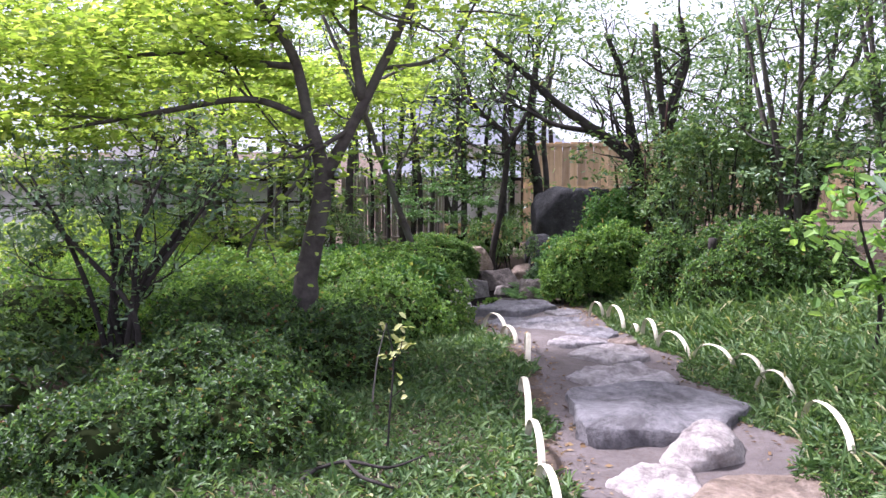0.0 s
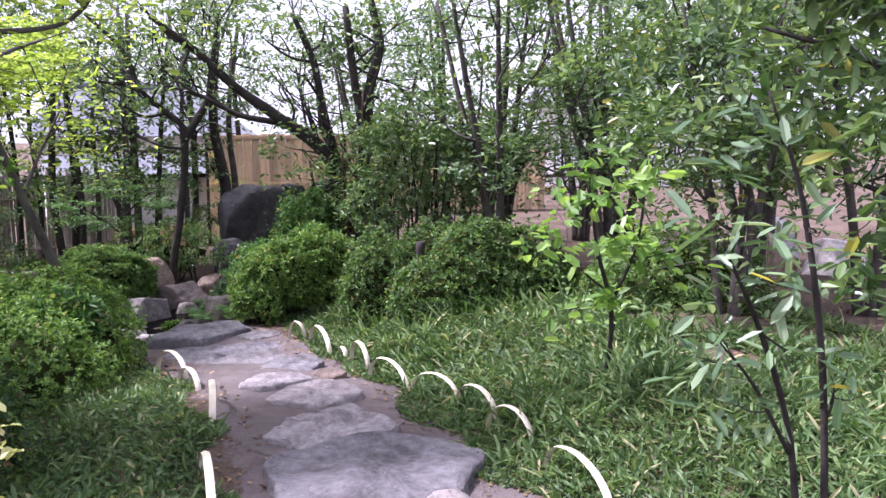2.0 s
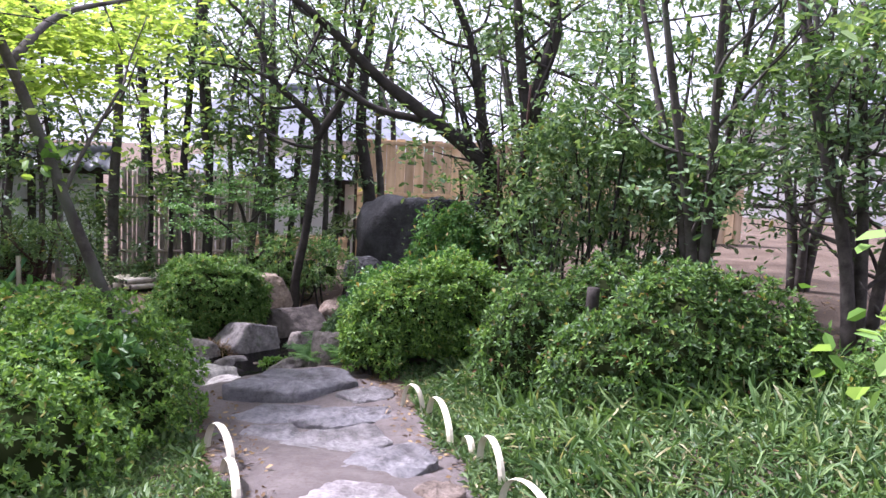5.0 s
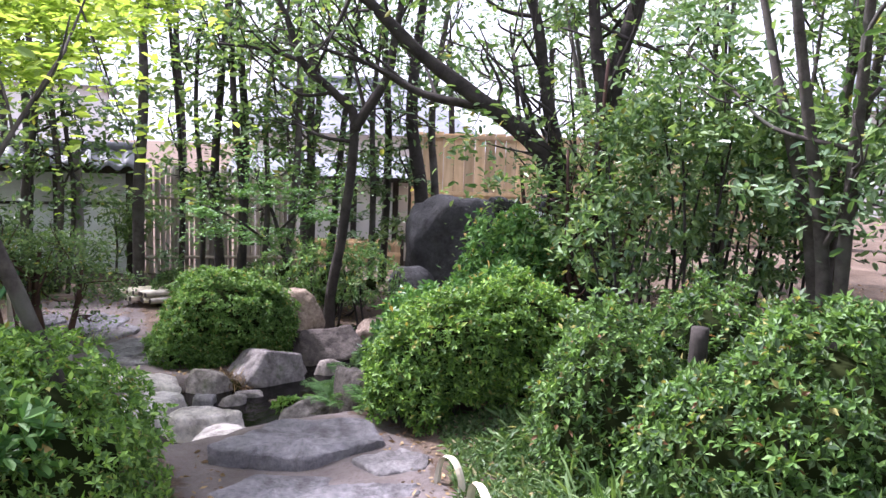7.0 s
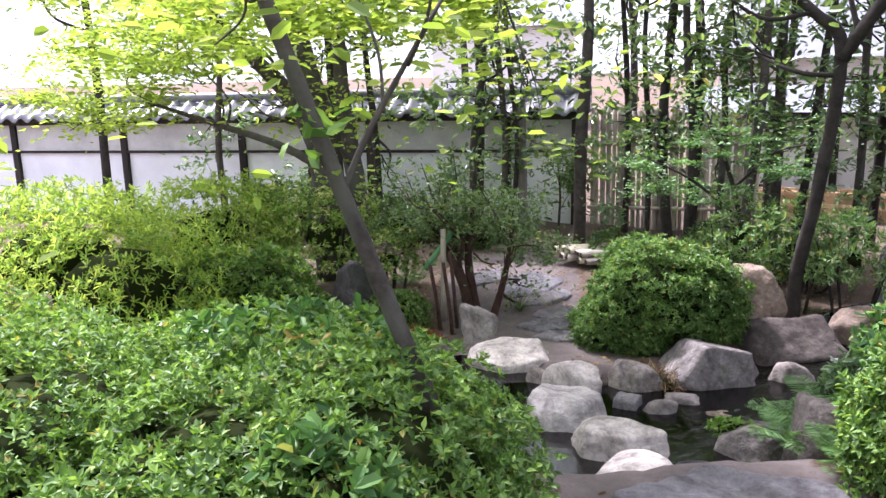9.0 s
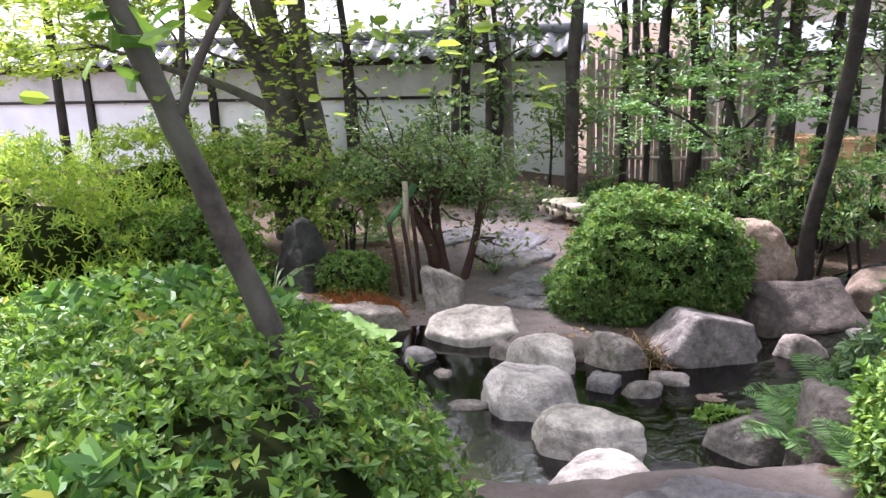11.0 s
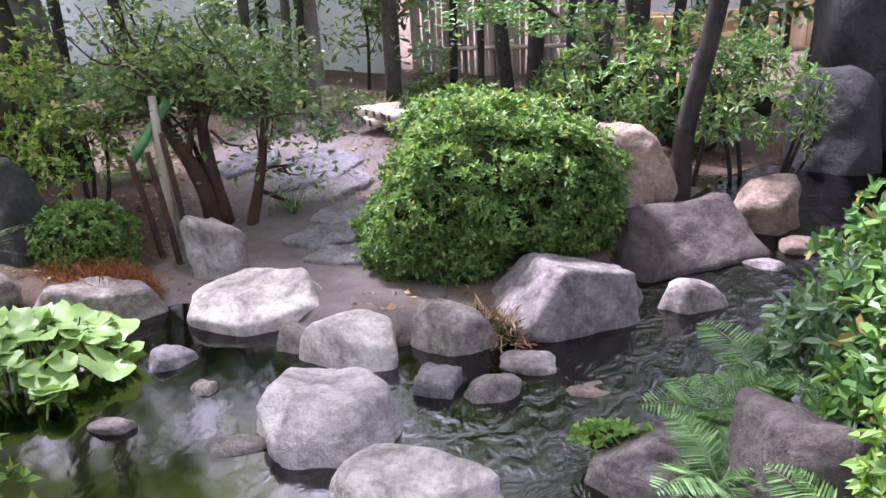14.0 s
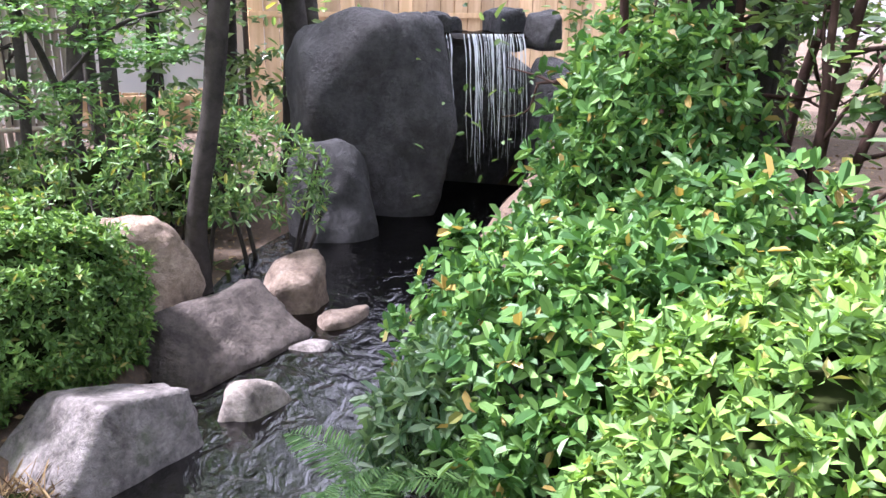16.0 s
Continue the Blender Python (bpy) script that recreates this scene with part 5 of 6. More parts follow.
bush("leafy_shrub", "tall light-leaved shrub beside the spreading tree", [(3.25, 9.9, 1.35, 0.55, 0.45, 0.6), (3.95, 10.0, 1.25, 0.6, 0.5, 0.6), (4.5, 10.2, 1.4, 0.45, 0.45, 0.6), (3.6, 9.9, 1.85, 0.6, 0.5, 0.4), (3.0, 9.8, 0.85, 0.4, 0.4, 0.4), (3.9, 9.8, 0.8, 0.5, 0.4, 0.4)], 17000, 0.07, M_TREE, M_TREE_COOL, seed=48, aspect=0.5, deep=0.75, rough=0.3, low=-0.9)

# ---- trees ----
tree("maple_tree", "slender forked maple with fresh yellow-green leaves", [
    ([(-1.05, 5.8, -0.1), (-1.03, 5.8, 0.47), (-0.95, 5.8, 0.89), (-0.87, 5.8, 1.35), (-0.98, 5.8, 1.85), (-1.08, 5.8, 2.28), (-1.37, 5.75, 2.75), (-1.8, 5.7, 3.4)], [0.13, 0.1, 0.085, 0.065, 0.045, 0.038, 0.03, 0.02]),
    ([(-0.87, 5.8, 1.33), (-0.61, 5.8, 1.81), (-0.47, 5.8, 2.07), (-0.13, 5.75, 2.75), (0.2, 5.7, 3.4)], [0.052, 0.044, 0.038, 0.03, 0.02]),
    ([(-0.55, 5.8, 1.95), (-0.62, 5.85, 2.4), (-0.6, 5.9, 3.2)], [0.045, 0.035, 0.025]),
    ([(-0.97, 5.8, 1.8), (-1.4, 5.7, 1.95), (-2.05, 5.6, 1.85), (-2.75, 5.5, 1.72)], [0.032, 0.026, 0.02, 0.01]),
    ([(-1.05, 5.8, 2.2), (-1.5, 5.9, 2.25), (-2.0, 5.9, 2.32), (-3.1, 5.8, 2.2)], [0.03, 0.026, 0.02, 0.01])],
    [(-2.2, 5.6, 2.35, 0.9, 0.9, 0.32), (-3.2, 5.7, 2.2, 0.9, 0.9, 0.45), (-2.8, 5.3, 1.75, 0.7, 0.6, 0.22), (-1.5, 5.8, 2.75, 0.9, 0.9, 0.35), (-0.6, 6.0, 3.0, 0.9, 0.9, 0.35), (-3.9, 6.3, 2.7, 1.0, 1.0, 0.5), (-1.6, 6.2, 2.15, 0.5, 0.6, 0.2)], 17000, 0.075, M_MAPLE, M_BARK, seed=2, flat=0.75, twig_per=4, per_tip=25, aspect=0.55)
leaning_maple = tree("maple_tree", "leaning slender maple rising out of the hedge", [
    ([(-0.1, 8.05, -0.2), (-0.19, 7.99, 0.3), (-0.29, 7.95, 0.6), (-0.43, 7.9, 1.0), (-0.56, 7.84, 1.4), (-0.7, 7.8, 1.8), (-0.9, 7.8, 2.3), (-1.2, 7.9, 3.0)], [0.044, 0.039, 0.036, 0.034, 0.032, 0.03, 0.026, 0.018]),
    ([(-0.75, 7.8, 1.9), (-0.7, 8.6, 2.3), (-0.4, 9.3, 2.55)], [0.03, 0.024, 0.012])],
    [(-0.8, 9.3, 2.2, 0.75, 0.6, 0.3), (-1.7, 9.0, 2.3, 0.8, 0.8, 0.34), (-1.4, 10.2, 2.1, 0.7, 0.6, 0.3), (-2.4, 9.6, 2.0, 0.8, 0.7, 0.3), (-0.9, 10.8, 2.6, 0.9, 0.7, 0.35), (-2.0, 10.8, 2.5, 0.9, 0.8, 0.35)], 12000, 0.075, M_MAPLE, M_BARK, seed=12, flat=0.75, twig_per=3, per_tip=25, aspect=0.55)
r_sp = np.random.default_rng(91)
sp_d = unit(r_sp.normal(size=(16, 3)) * np.array([1, 1, 0.5]) + np.array([0.3, -0.4, -0.2]))
sp_p = np.array([-0.46, -0.24, 1.6]) + r_sp.normal(size=(16, 3)) * 0.05
sp_v, sp_t = leaf_arrays(sp_p, sp_d, r_sp.uniform(0.07, 0.12, 16), r_sp.uniform(0.04, 0.06, 16), 0.1, 0.2)
part("sprout", tri_mesh("sprout", sp_v, sp_t, M_BIGLEAF), leaning_maple, "tuft of large yellow-green leaves on the trunk")["kind"] = "stuff"
tree("garden_tree", "dark forked tree beside the stream", [
    ([(0.8, 12.3, -0.85), (0.79, 12.25, -0.1), (0.91, 12.15, 0.61), (1.01, 12.1, 1.68), (0.81, 12.1, 1.97), (0.49, 12.1, 2.27), (0.3, 12.1, 2.76), (-0.13, 12.1, 3.2)], [0.085, 0.056, 0.05, 0.048, 0.04, 0.034, 0.028, 0.02]),
    ([(1.0, 12.1, 1.62), (1.11, 12.1, 1.8), (1.32, 12.1, 2.16), (1.38, 12.1, 2.52), (1.5, 12.1, 3.3)], [0.055, 0.05, 0.042, 0.038, 0.025]),
    ([(0.5, 12.1, 2.25), (0.2, 12.2, 2.35), (-0.3, 12.2, 2.4)], [0.025, 0.02, 0.01])],
    [(0.9, 12.2, 3.5, 1.2, 0.8, 0.5), (-0.2, 12.3, 2.9, 0.7, 0.6, 0.4)], 1300, 0.085, M_TREE, M_BARK_DARK, seed=3, twig_per=5, per_tip=8)
tree("spreading_tree", "many-stemmed spreading tree with dark bark", [
    ([(3.08, 11.1, 0.0), (2.98, 11.1, 0.5), (2.7, 11.0, 1.37), (2.35, 11.0, 1.71), (1.62, 10.9, 2.2), (1.14, 10.8, 2.62), (0.6, 10.6, 3.0)], [0.13, 0.11, 0.09, 0.075, 0.055, 0.045, 0.025]),
    ([(3.05, 11.15, 0.0), (2.92, 11.1, 0.9), (2.67, 11.1, 1.97), (2.55, 11.1, 2.6), (2.29, 11.1, 3.2)], [0.08, 0.075, 0.055, 0.045, 0.03]),
    ([(3.15, 11.15, 0.0), (3.14, 11.1, 0.9), (3.16, 11.0, 1.69), (3.05, 11.0, 2.4), (2.95, 11.0, 3.3)], [0.08, 0.075, 0.065, 0.055, 0.04]),
    ([(3.2, 11.2, 0.0), (3.2, 11.1, 1.2), (3.28, 11.1, 2.24), (3.42, 11.1, 2.84), (3.32, 11.1, 3.4)], [0.08, 0.075, 0.07, 0.065, 0.045]),
    ([(2.2, 11.0, 1.82), (1.63, 11.2, 1.93), (1.16, 11.3, 2.17), (0.7, 11.3, 2.3)], [0.045, 0.035, 0.025, 0.012])],
    [(2.4, 11.0, 3.3, 1.6, 1.0, 0.5), (3.6, 11.3, 2.9, 0.9, 0.8, 0.6), (1.2, 11.0, 2.7, 0.7, 0.6, 0.35), (3.9, 10.8, 1.9, 0.7, 0.6, 0.5), (2.2, 11.0, 1.5, 0.6, 0.5, 0.35)], 2000, 0.085, M_TREE, M_BARK_DARK, seed=5, twig_per=7, twig_len=0.8, per_tip=4)
for i, (x, y, lean) in enumerate(((2.65, 11.3, -0.15), (2.8, 11.0, 0.1), (3.35, 11.15, 0.25), (2.9, 10.95, -0.05), (2.7, 11.15, 0.05))):
    tree("reddish_shrub_stem", "thin reddish shrub stem at the foot of the spreading tree", [([(x, y, zg(x, y) - 0.05), (x + lean * 0.4, y, 0.7), (x + lean, y - 0.05, 1.35)], [0.035, 0.026, 0.012])],
         [(x + lean, y - 0.1, 1.1, 0.25, 0.25, 0.4)], 90, 0.055, M_TREE, M_BARK_RED, seed=60 + i, twig_per=2, per_tip=8, twig_len=0.4, category="shrub", group="reddish stems")
tree("back_tree", "grey many-stemmed tree before the white wall", [
    ([(-3.6, 12.1, -0.5), (-3.64, 12.1, 0.37), (-3.72, 12.1, 0.94), (-4.01, 12.1, 1.4), (-4.5, 12.0, 1.9), (-5.2, 11.9, 2.6)], [0.2, 0.16, 0.125, 0.1, 0.07, 0.04]),
    ([(-3.5, 12.2, -0.5), (-3.55, 12.1, 0.4), (-3.58, 12.1, 1.04), (-3.78, 12.1, 1.69), (-4.0, 12.1, 2.7)], [0.16, 0.13, 0.11, 0.09, 0.055]),
    ([(-3.2, 12.1, -0.5), (-3.25, 12.1, 0.34), (-3.35, 12.1, 1.09), (-3.4, 12.1, 1.67), (-3.3, 12.0, 2.8)], [0.12, 0.1, 0.085, 0.07, 0.04]),
    ([(-3.66, 12.1, 0.7), (-4.2, 12.0, 0.95), (-4.9, 11.9, 1.15), (-5.8, 11.8, 1.4)], [0.05, 0.04, 0.03, 0.015])],
    [(-3.6, 12.1, 2.7, 1.3, 1.0, 0.4), (-5.2, 11.9, 2.2, 1.0, 0.8, 0.45), (-2.6, 12.3, 2.1, 0.8, 0.6, 0.28), (-4.6, 11.0, 1.9, 0.9, 0.8, 0.35), (-6.0, 11.5, 1.5, 1.0, 0.8, 0.45), (-5.0, 12.5, 3.3, 1.4, 1.0, 0.5), (-4.0, 10.2, 2.5, 1.1, 0.9, 0.4)], 19000, 0.08, M_MAPLE, M_BARK, seed=6, twig_per=3, flat=0.7, per_tip=20)
tree("small_tree", "low twisted shrub tree with reddish stems by the pond", [
    ([(-1.75, 11.5, -0.5), (-1.8, 11.5, -0.2), (-2.0, 11.55, 0.1), (-2.2, 11.6, 0.4)], [0.055, 0.045, 0.035, 0.02]),
    ([(-1.7, 11.55, -0.5), (-1.8, 11.6, 0.0), (-1.75, 11.6, 0.45)], [0.05, 0.035, 0.018]),
    ([(-1.55, 11.55, -0.5), (-1.45, 11.6, -0.1), (-1.4, 11.65, 0.3)], [0.035, 0.026, 0.014])],
    [(-2.1, 11.6, 0.45, 0.45, 0.4, 0.25), (-1.6, 11.7, 0.4, 0.5, 0.4, 0.24), (-1.3, 11.9, 0.15, 0.35, 0.3, 0.2), (-2.4, 11.5, 0.25, 0.3, 0.3, 0.2)], 4500, 0.05, M_TREE, M_BARK_RED, seed=7, twig_per=4, twig_len=0.45, per_tip=16, tip_r=0.12)

# slim trees in front of the wall and fence
SLIM = ((-1.75, 14.5, 0.075, 0.02), (-0.72, 14.6, 0.06, 0.0), (0.38, 14.5, 0.06, -0.05), (1.72, 14.9, 0.1, -0.05), (1.98, 15.2, 0.06, 0.0), (-1.05, 14.9, 0.035, 0.06), (-0.25, 14.8, 0.04, 0.1), (-0.45, 14.2, 0.05, -0.05), (0.08, 14.1, 0.05, 0.12), (0.6, 14.4, 0.045, 0.25), (-2.65, 14.2, 0.04, 0.05), (-2.5, 14.15, 0.03, -0.08), (-3.05, 14.3, 0.05, 0.04), (-4.6, 14.6, 0.05, -0.1), (1.15, 14.9, 0.045, 0.0), (-5.6, 14.3, 0.045, 0.1), (0.25, 15.2, 0.05, 0.02), (-1.4, 15.2, 0.04, -0.05), (-6.8, 14.0, 0.05, 0.1))
for i, (x, y, q, lean) in enumerate(SLIM):
    r = np.random.default_rng(200 + i)
    z = zg(x, y) - 0.05
    cl = [(x + r.normal() * 0.35, y + r.normal() * 0.15, h, 0.45, 0.35, 0.24) for h in r.uniform(0.1, 3.0, 6)]
    bend = r.normal(size=3) * 0.07
    tree("slim_tree", "slim dark-stemmed garden tree with sparse leaves", [([(x, y, z), (x + lean * 0.3 + bend[0], y, 0.8), (x + lean * 0.8 + bend[1], y, 2.0), (x + lean * 1.6 + bend[2], y, 3.6)], [q, q * 0.95, q * 0.8, q * 0.5])],
         cl, 480, 0.1, M_TREE if i % 3 else M_TREE_COOL, M_BARK_DARK if i % 2 else M_BARK, seed=100 + i, twig_per=4, twig_len=0.55, per_tip=9, tip_r=0.16, group="slim trees before the wall")
# little leafy seedlings before the white panel
for i, (x, y) in enumerate(((-2.2, 15.0), (-1.95, 15.1), (-3.6, 14.9))):
    tree("seedling", "slender leafy seedling before the white wall", [([(x, y, zg(x, y) - 0.03), (x + 0.03, y, 0.1), (x - 0.02, y, 0.6)], [0.018, 0.014, 0.006])],
         [(x, y, 0.35, 0.22, 0.15, 0.3)], 120, 0.1, M_TREE, M_BARK_DARK, seed=140 + i, twig_per=4, twig_len=0.3, per_tip=8, tip_r=0.08, aspect=0.35, category="seedling")

tree("young_maple", "young maple with layered fresh green sprays", [
    ([(0.3, 13.2, -0.45), (0.25, 13.2, 0.1), (0.1, 13.15, 0.7), (-0.1, 13.1, 1.2)], [0.03, 0.026, 0.02, 0.01]),
    ([(0.25, 13.2, 0.2), (-0.2, 13.0, 0.6), (-0.6, 12.9, 0.8)], [0.016, 0.012, 0.006]),
    ([(0.15, 13.2, 0.5), (0.5, 13.0, 0.85), (0.8, 12.9, 0.95)], [0.016, 0.012, 0.006])],
    [(-0.4, 12.9, 0.75, 0.4, 0.3, 0.1), (0.1, 12.9, 0.95, 0.45, 0.3, 0.12), (-0.1, 13.0, 0.5, 0.5, 0.35, 0.1), (0.6, 12.9, 0.75, 0.35, 0.3, 0.12)], 3000, 0.05, M_FERN, M_BARK_DARK, seed=37, twig_per=3, twig_len=0.4, per_tip=15, tip_r=0.12, flat=0.7)
# added high crowns that block sky light and its reflection in the water
for i, (x, y, hh) in enumerate(((-3.4, 15.2, 3.5), (-0.6, 15.2, 4.0), (1.3, 15.4, 4.2), (-5.2, 14.4, 3.6), (-2.0, 17.6, 4.2), (-4.6, 17.2, 4.0), (-7.2, 16.2, 3.6), (-8.0, 13.0, 3.6), (2.4, 18.2, 3.2), (4.2, 18.4, 3.2))):
    r = np.random.default_rng(500 + i)
    cl = [(x + r.normal() * 0.9, y + r.normal() * 0.4, hh + r.normal() * 0.55, 1.0, 0.7, 0.45) for _ in range(7)]
    tree("sky_blocking_tree", "added tall tree with a high leafy crown that blocks the sky", [([(x, y, zg(x, y) - 0.05), (x + 0.05, y, 1.5), (x - 0.05, y, 3.2), (x, y, hh)], [0.06, 0.055, 0.045, 0.03])],
         cl, 1300, 0.1, M_TREE if i % 2 else M_TREE_COOL, M_BARK_DARK, seed=520 + i, twig_per=5, twig_len=0.9, per_tip=5, group="tall trees at the garden's edge")

# evergreen wood on the right
WOOD = ((4.3, 9.2, 3.2, 0.09), (5.4, 8.6, 3.4, 0.1), (4.9, 10.6, 3.4, 0.1), (6.3, 9.8, 3.8, 0.11), (3.8, 12.6, 3.2, 0.08), (6.0, 7.0, 3.2, 0.09), (7.4, 8.4, 4.0, 0.12), (5.2, 13.2, 3.6, 0.1), (7.0, 12.0, 4.2, 0.12), (4.5, 5.6, 2.8, 0.06), (5.7, 5.4, 3.0, 0.07))
for i, (x, y, h, q) in enumerate(WOOD):
    r = np.random.default_rng(300 + i)
    z = zg(x, y) - 0.05
    limbs = []
    for k in range(3):
        a = r.uniform(0, 6.28)
        limbs.append(([(x + 0.08 * math.cos(a), y + 0.08 * math.sin(a), z), (x + 0.2 * math.cos(a), y + 0.2 * math.sin(a), 0.9), (x + 0.5 * math.cos(a), y + 0.5 * math.sin(a), 2.0), (x + 0.8 * math.cos(a), y + 0.8 * math.sin(a), h)], [q * 0.6, q * 0.5, q * 0.38, q * 0.2]))
    low = 1.0 if i in (0, 2, 4, 9) else 1.35
    cl = [(x + r.normal() * 0.65, y + r.normal() * 0.6, hh, r.uniform(0.5, 0.8), r.uniform(0.5, 0.8), r.uniform(0.25, 0.4)) for hh in r.uniform(low, h + 0.4, 8)]
    tree("evergreen_tree", "dense evergreen garden tree with small glossy leaves", limbs, cl, 4200 if x > 4.4 and y < 9 else 2400, 0.085, M_TREE_COOL if i % 3 else M_TREE, M_BARK, seed=160 + i, twig_per=4, per_tip=14, tip_r=0.22, group="evergreen trees on the bank")

# saplings
tree("sapling", "young sapling with large light green leaves", [
    ([(2.85, 4.82, 0.0), (2.93, 4.76, 0.3), (2.85, 4.62, 0.66), (2.62, 4.4, 1.02), (2.44, 4.2, 1.38)], [0.018, 0.016, 0.013, 0.01, 0.005]),
    ([(2.84, 4.6, 0.68), (2.88, 4.42, 1.05), (2.72, 4.12, 1.5)], [0.011, 0.009, 0.004]),
    ([(2.8, 4.55, 0.75), (2.55, 4.4, 0.9), (2.36, 4.35, 1.05)], [0.008, 0.006, 0.004])],
    [(2.45, 4.22, 1.36, 0.24, 0.2, 0.1), (2.68, 4.15, 1.45, 0.22, 0.2, 0.12), (2.85, 4.5, 0.95, 0.25, 0.22, 0.18), (2.38, 4.32, 1.08, 0.18, 0.16, 0.12), (2.8, 4.5, 0.65, 0.25, 0.2, 0.12)], 210, 0.083, M_BIGLEAF, M_BARK_DARK, seed=9, twig_per=3, twig_len=0.22, per_tip=2, tip_r=0.06, aspect=0.62, category="sapling", droop=0.3)
tree("near_shrub", "tall shrub with long pale leaves close to the path", [
    ([(2.45, 2.75, 0.0), (2.36, 2.75, 0.6), (2.15, 2.68, 1.0), (1.85, 2.52, 1.32)], [0.014, 0.012, 0.009, 0.004]),
    ([(2.5, 2.7, 0.0), (2.46, 2.72, 0.8), (2.36, 2.75, 1.4), (2.2, 2.75, 1.75)], [0.014, 0.012, 0.009, 0.004]),
    ([(2.36, 2.75, 0.55), (2.2, 2.75, 0.8), (2.02, 2.72, 0.98)], [0.008, 0.006, 0.003])],
    [(1.84, 2.54, 1.33, 0.13, 0.12, 0.07), (2.08, 2.66, 1.12, 0.14, 0.12, 0.1), (2.24, 2.76, 1.62, 0.24, 0.2, 0.22), (2.4, 2.75, 1.2, 0.2, 0.2, 0.22), (2.08, 2.72, 0.9, 0.14, 0.12, 0.1), (2.4, 2.75, 0.75, 0.16, 0.16, 0.2)], 58, 0.1, M_PALE, M_BARK_DARK, seed=10, twig_per=3, twig_len=0.2, per_tip=2, tip_r=0.05, aspect=0.34, category="shrub", droop=0.35)
tree("seedling", "thin seedling with pale yellow leaves in the grass", [
    ([(-0.24, 3.85, -0.13), (-0.22, 3.85, 0.15), (-0.2, 3.86, 0.42), (-0.24, 3.87, 0.62)], [0.007, 0.006, 0.005, 0.003]),
    ([(-0.21, 3.86, 0.38), (-0.16, 3.86, 0.48), (-0.15, 3.86, 0.55)], [0.004, 0.003, 0.002])],
    [(-0.2, 3.86, 0.5, 0.1, 0.08, 0.1)], 12, 0.055, M_YELLOW, M_BARK_DARK, seed=11, twig_per=2, twig_len=0.12, per_tip=2, tip_r=0.03, aspect=0.6, category="seedling", depth=0)
tree("seedling", "bare thin stalk with a few pale leaves", [([(-0.4, 4.6, -0.13), (-0.36, 4.6, 0.2), (-0.3, 4.6, 0.45)], [0.007, 0.005, 0.003])],
     [(-0.3, 4.6, 0.4, 0.06, 0.06, 0.08)], 6, 0.05, M_YELLOW, M_POST, seed=13, twig_per=1, twig_len=0.1, per_tip=2, tip_r=0.03, aspect=0.6, category="seedling", depth=0)
tree("overhanging_branch_tree", "broad-leaved tree whose dark leafy branches hang over the bank", [
    ([(3.5, 2.5, 0.1), (3.42, 2.6, 1.0), (3.25, 2.75, 1.9), (2.9, 3.0, 2.3), (2.5, 3.2, 2.35)], [0.05, 0.042, 0.032, 0.02, 0.008]),
    ([(3.3, 2.7, 1.6), (3.0, 3.1, 1.9), (2.75, 3.4, 2.05)], [0.018, 0.013, 0.007]),
    ([(3.4, 2.62, 1.1), (3.1, 2.95, 1.35), (2.85, 3.2, 1.5)], [0.016, 0.012, 0.006])],
    [(2.6, 3.15, 2.25, 0.35, 0.3, 0.15), (2.9, 3.3, 2.0, 0.35, 0.3, 0.2), (3.1, 2.9, 2.15, 0.4, 0.35, 0.25), (3.0, 3.15, 1.65, 0.32, 0.3, 0.22), (3.2, 3.1, 1.3, 0.3, 0.3, 0.22), (3.45, 3.2, 0.95, 0.35, 0.35, 0.25)], 820, 0.11, M_TREE, M_BARK_DARK, seed=93, twig_per=3, twig_len=0.3, per_tip=4, tip_r=0.1, aspect=0.42, droop=0.4)
r_st = np.random.default_rng(77)
st_limbs = []
for k in range(9):
    a = -2.6 + k * 0.55
    x0, y0 = -2.15 + r_st.normal() * 0.1, 5.1 + r_st.normal() * 0.1
    st_limbs.append(([(x0, y0, -0.15), (x0 + 0.12 * math.cos(a) + r_st.normal() * 0.05, y0 + 0.1 * math.sin(a), 0.45), (x0 + 0.45 * math.cos(a), y0 + 0.2 * math.sin(a), 1.0), (x0 + 0.8 * math.cos(a), y0 + 0.3 * math.sin(a), 1.4)], [0.025, 0.02, 0.015, 0.008]))
tree("bare_shrub", "dark many-stemmed shrub with sparse leaves under the maple", st_limbs, [(-2.6, 5.2, 1.25, 0.7, 0.6, 0.3), (-1.9, 5.2, 1.3, 0.6, 0.5, 0.25), (-3.2, 5.0, 0.9, 0.5, 0.5, 0.3)], 2600, 0.055, M_TREE_COOL, M_BARK_DARK, seed=15, twig_per=3, twig_len=0.4, per_tip=8, tip_r=0.12, category="shrub")
tree("multi_stem_shrub", "open many-stemmed shrub on bare earth beside the glossy leaves", [
    ([(2.9, 10.4, 0.0), (2.85, 10.4, 0.5), (2.95, 10.4, 1.2), (3.0, 10.4, 2.2)], [0.03, 0.026, 0.02, 0.012]),
    ([(3.0, 10.45, 0.0), (3.1, 10.45, 0.5), (3.35, 10.5, 0.9), (3.7, 10.5, 1.3)], [0.022, 0.02, 0.016, 0.01]),
    ([(2.9, 10.35, 0.0), (2.75, 10.3, 0.6), (2.7, 10.3, 1.5)], [0.02, 0.016, 0.01])],
    [(2.9, 10.4, 1.35, 0.6, 0.5, 0.4), (3.6, 10.5, 1.4, 0.4, 0.4, 0.3), (2.5, 10.4, 1.1, 0.4, 0.4, 0.3)], 900, 0.07, M_TREE, M_BARK_RED, seed=17, twig_per=4, twig_len=0.5, per_tip=8, tip_r=0.14, category="shrub")

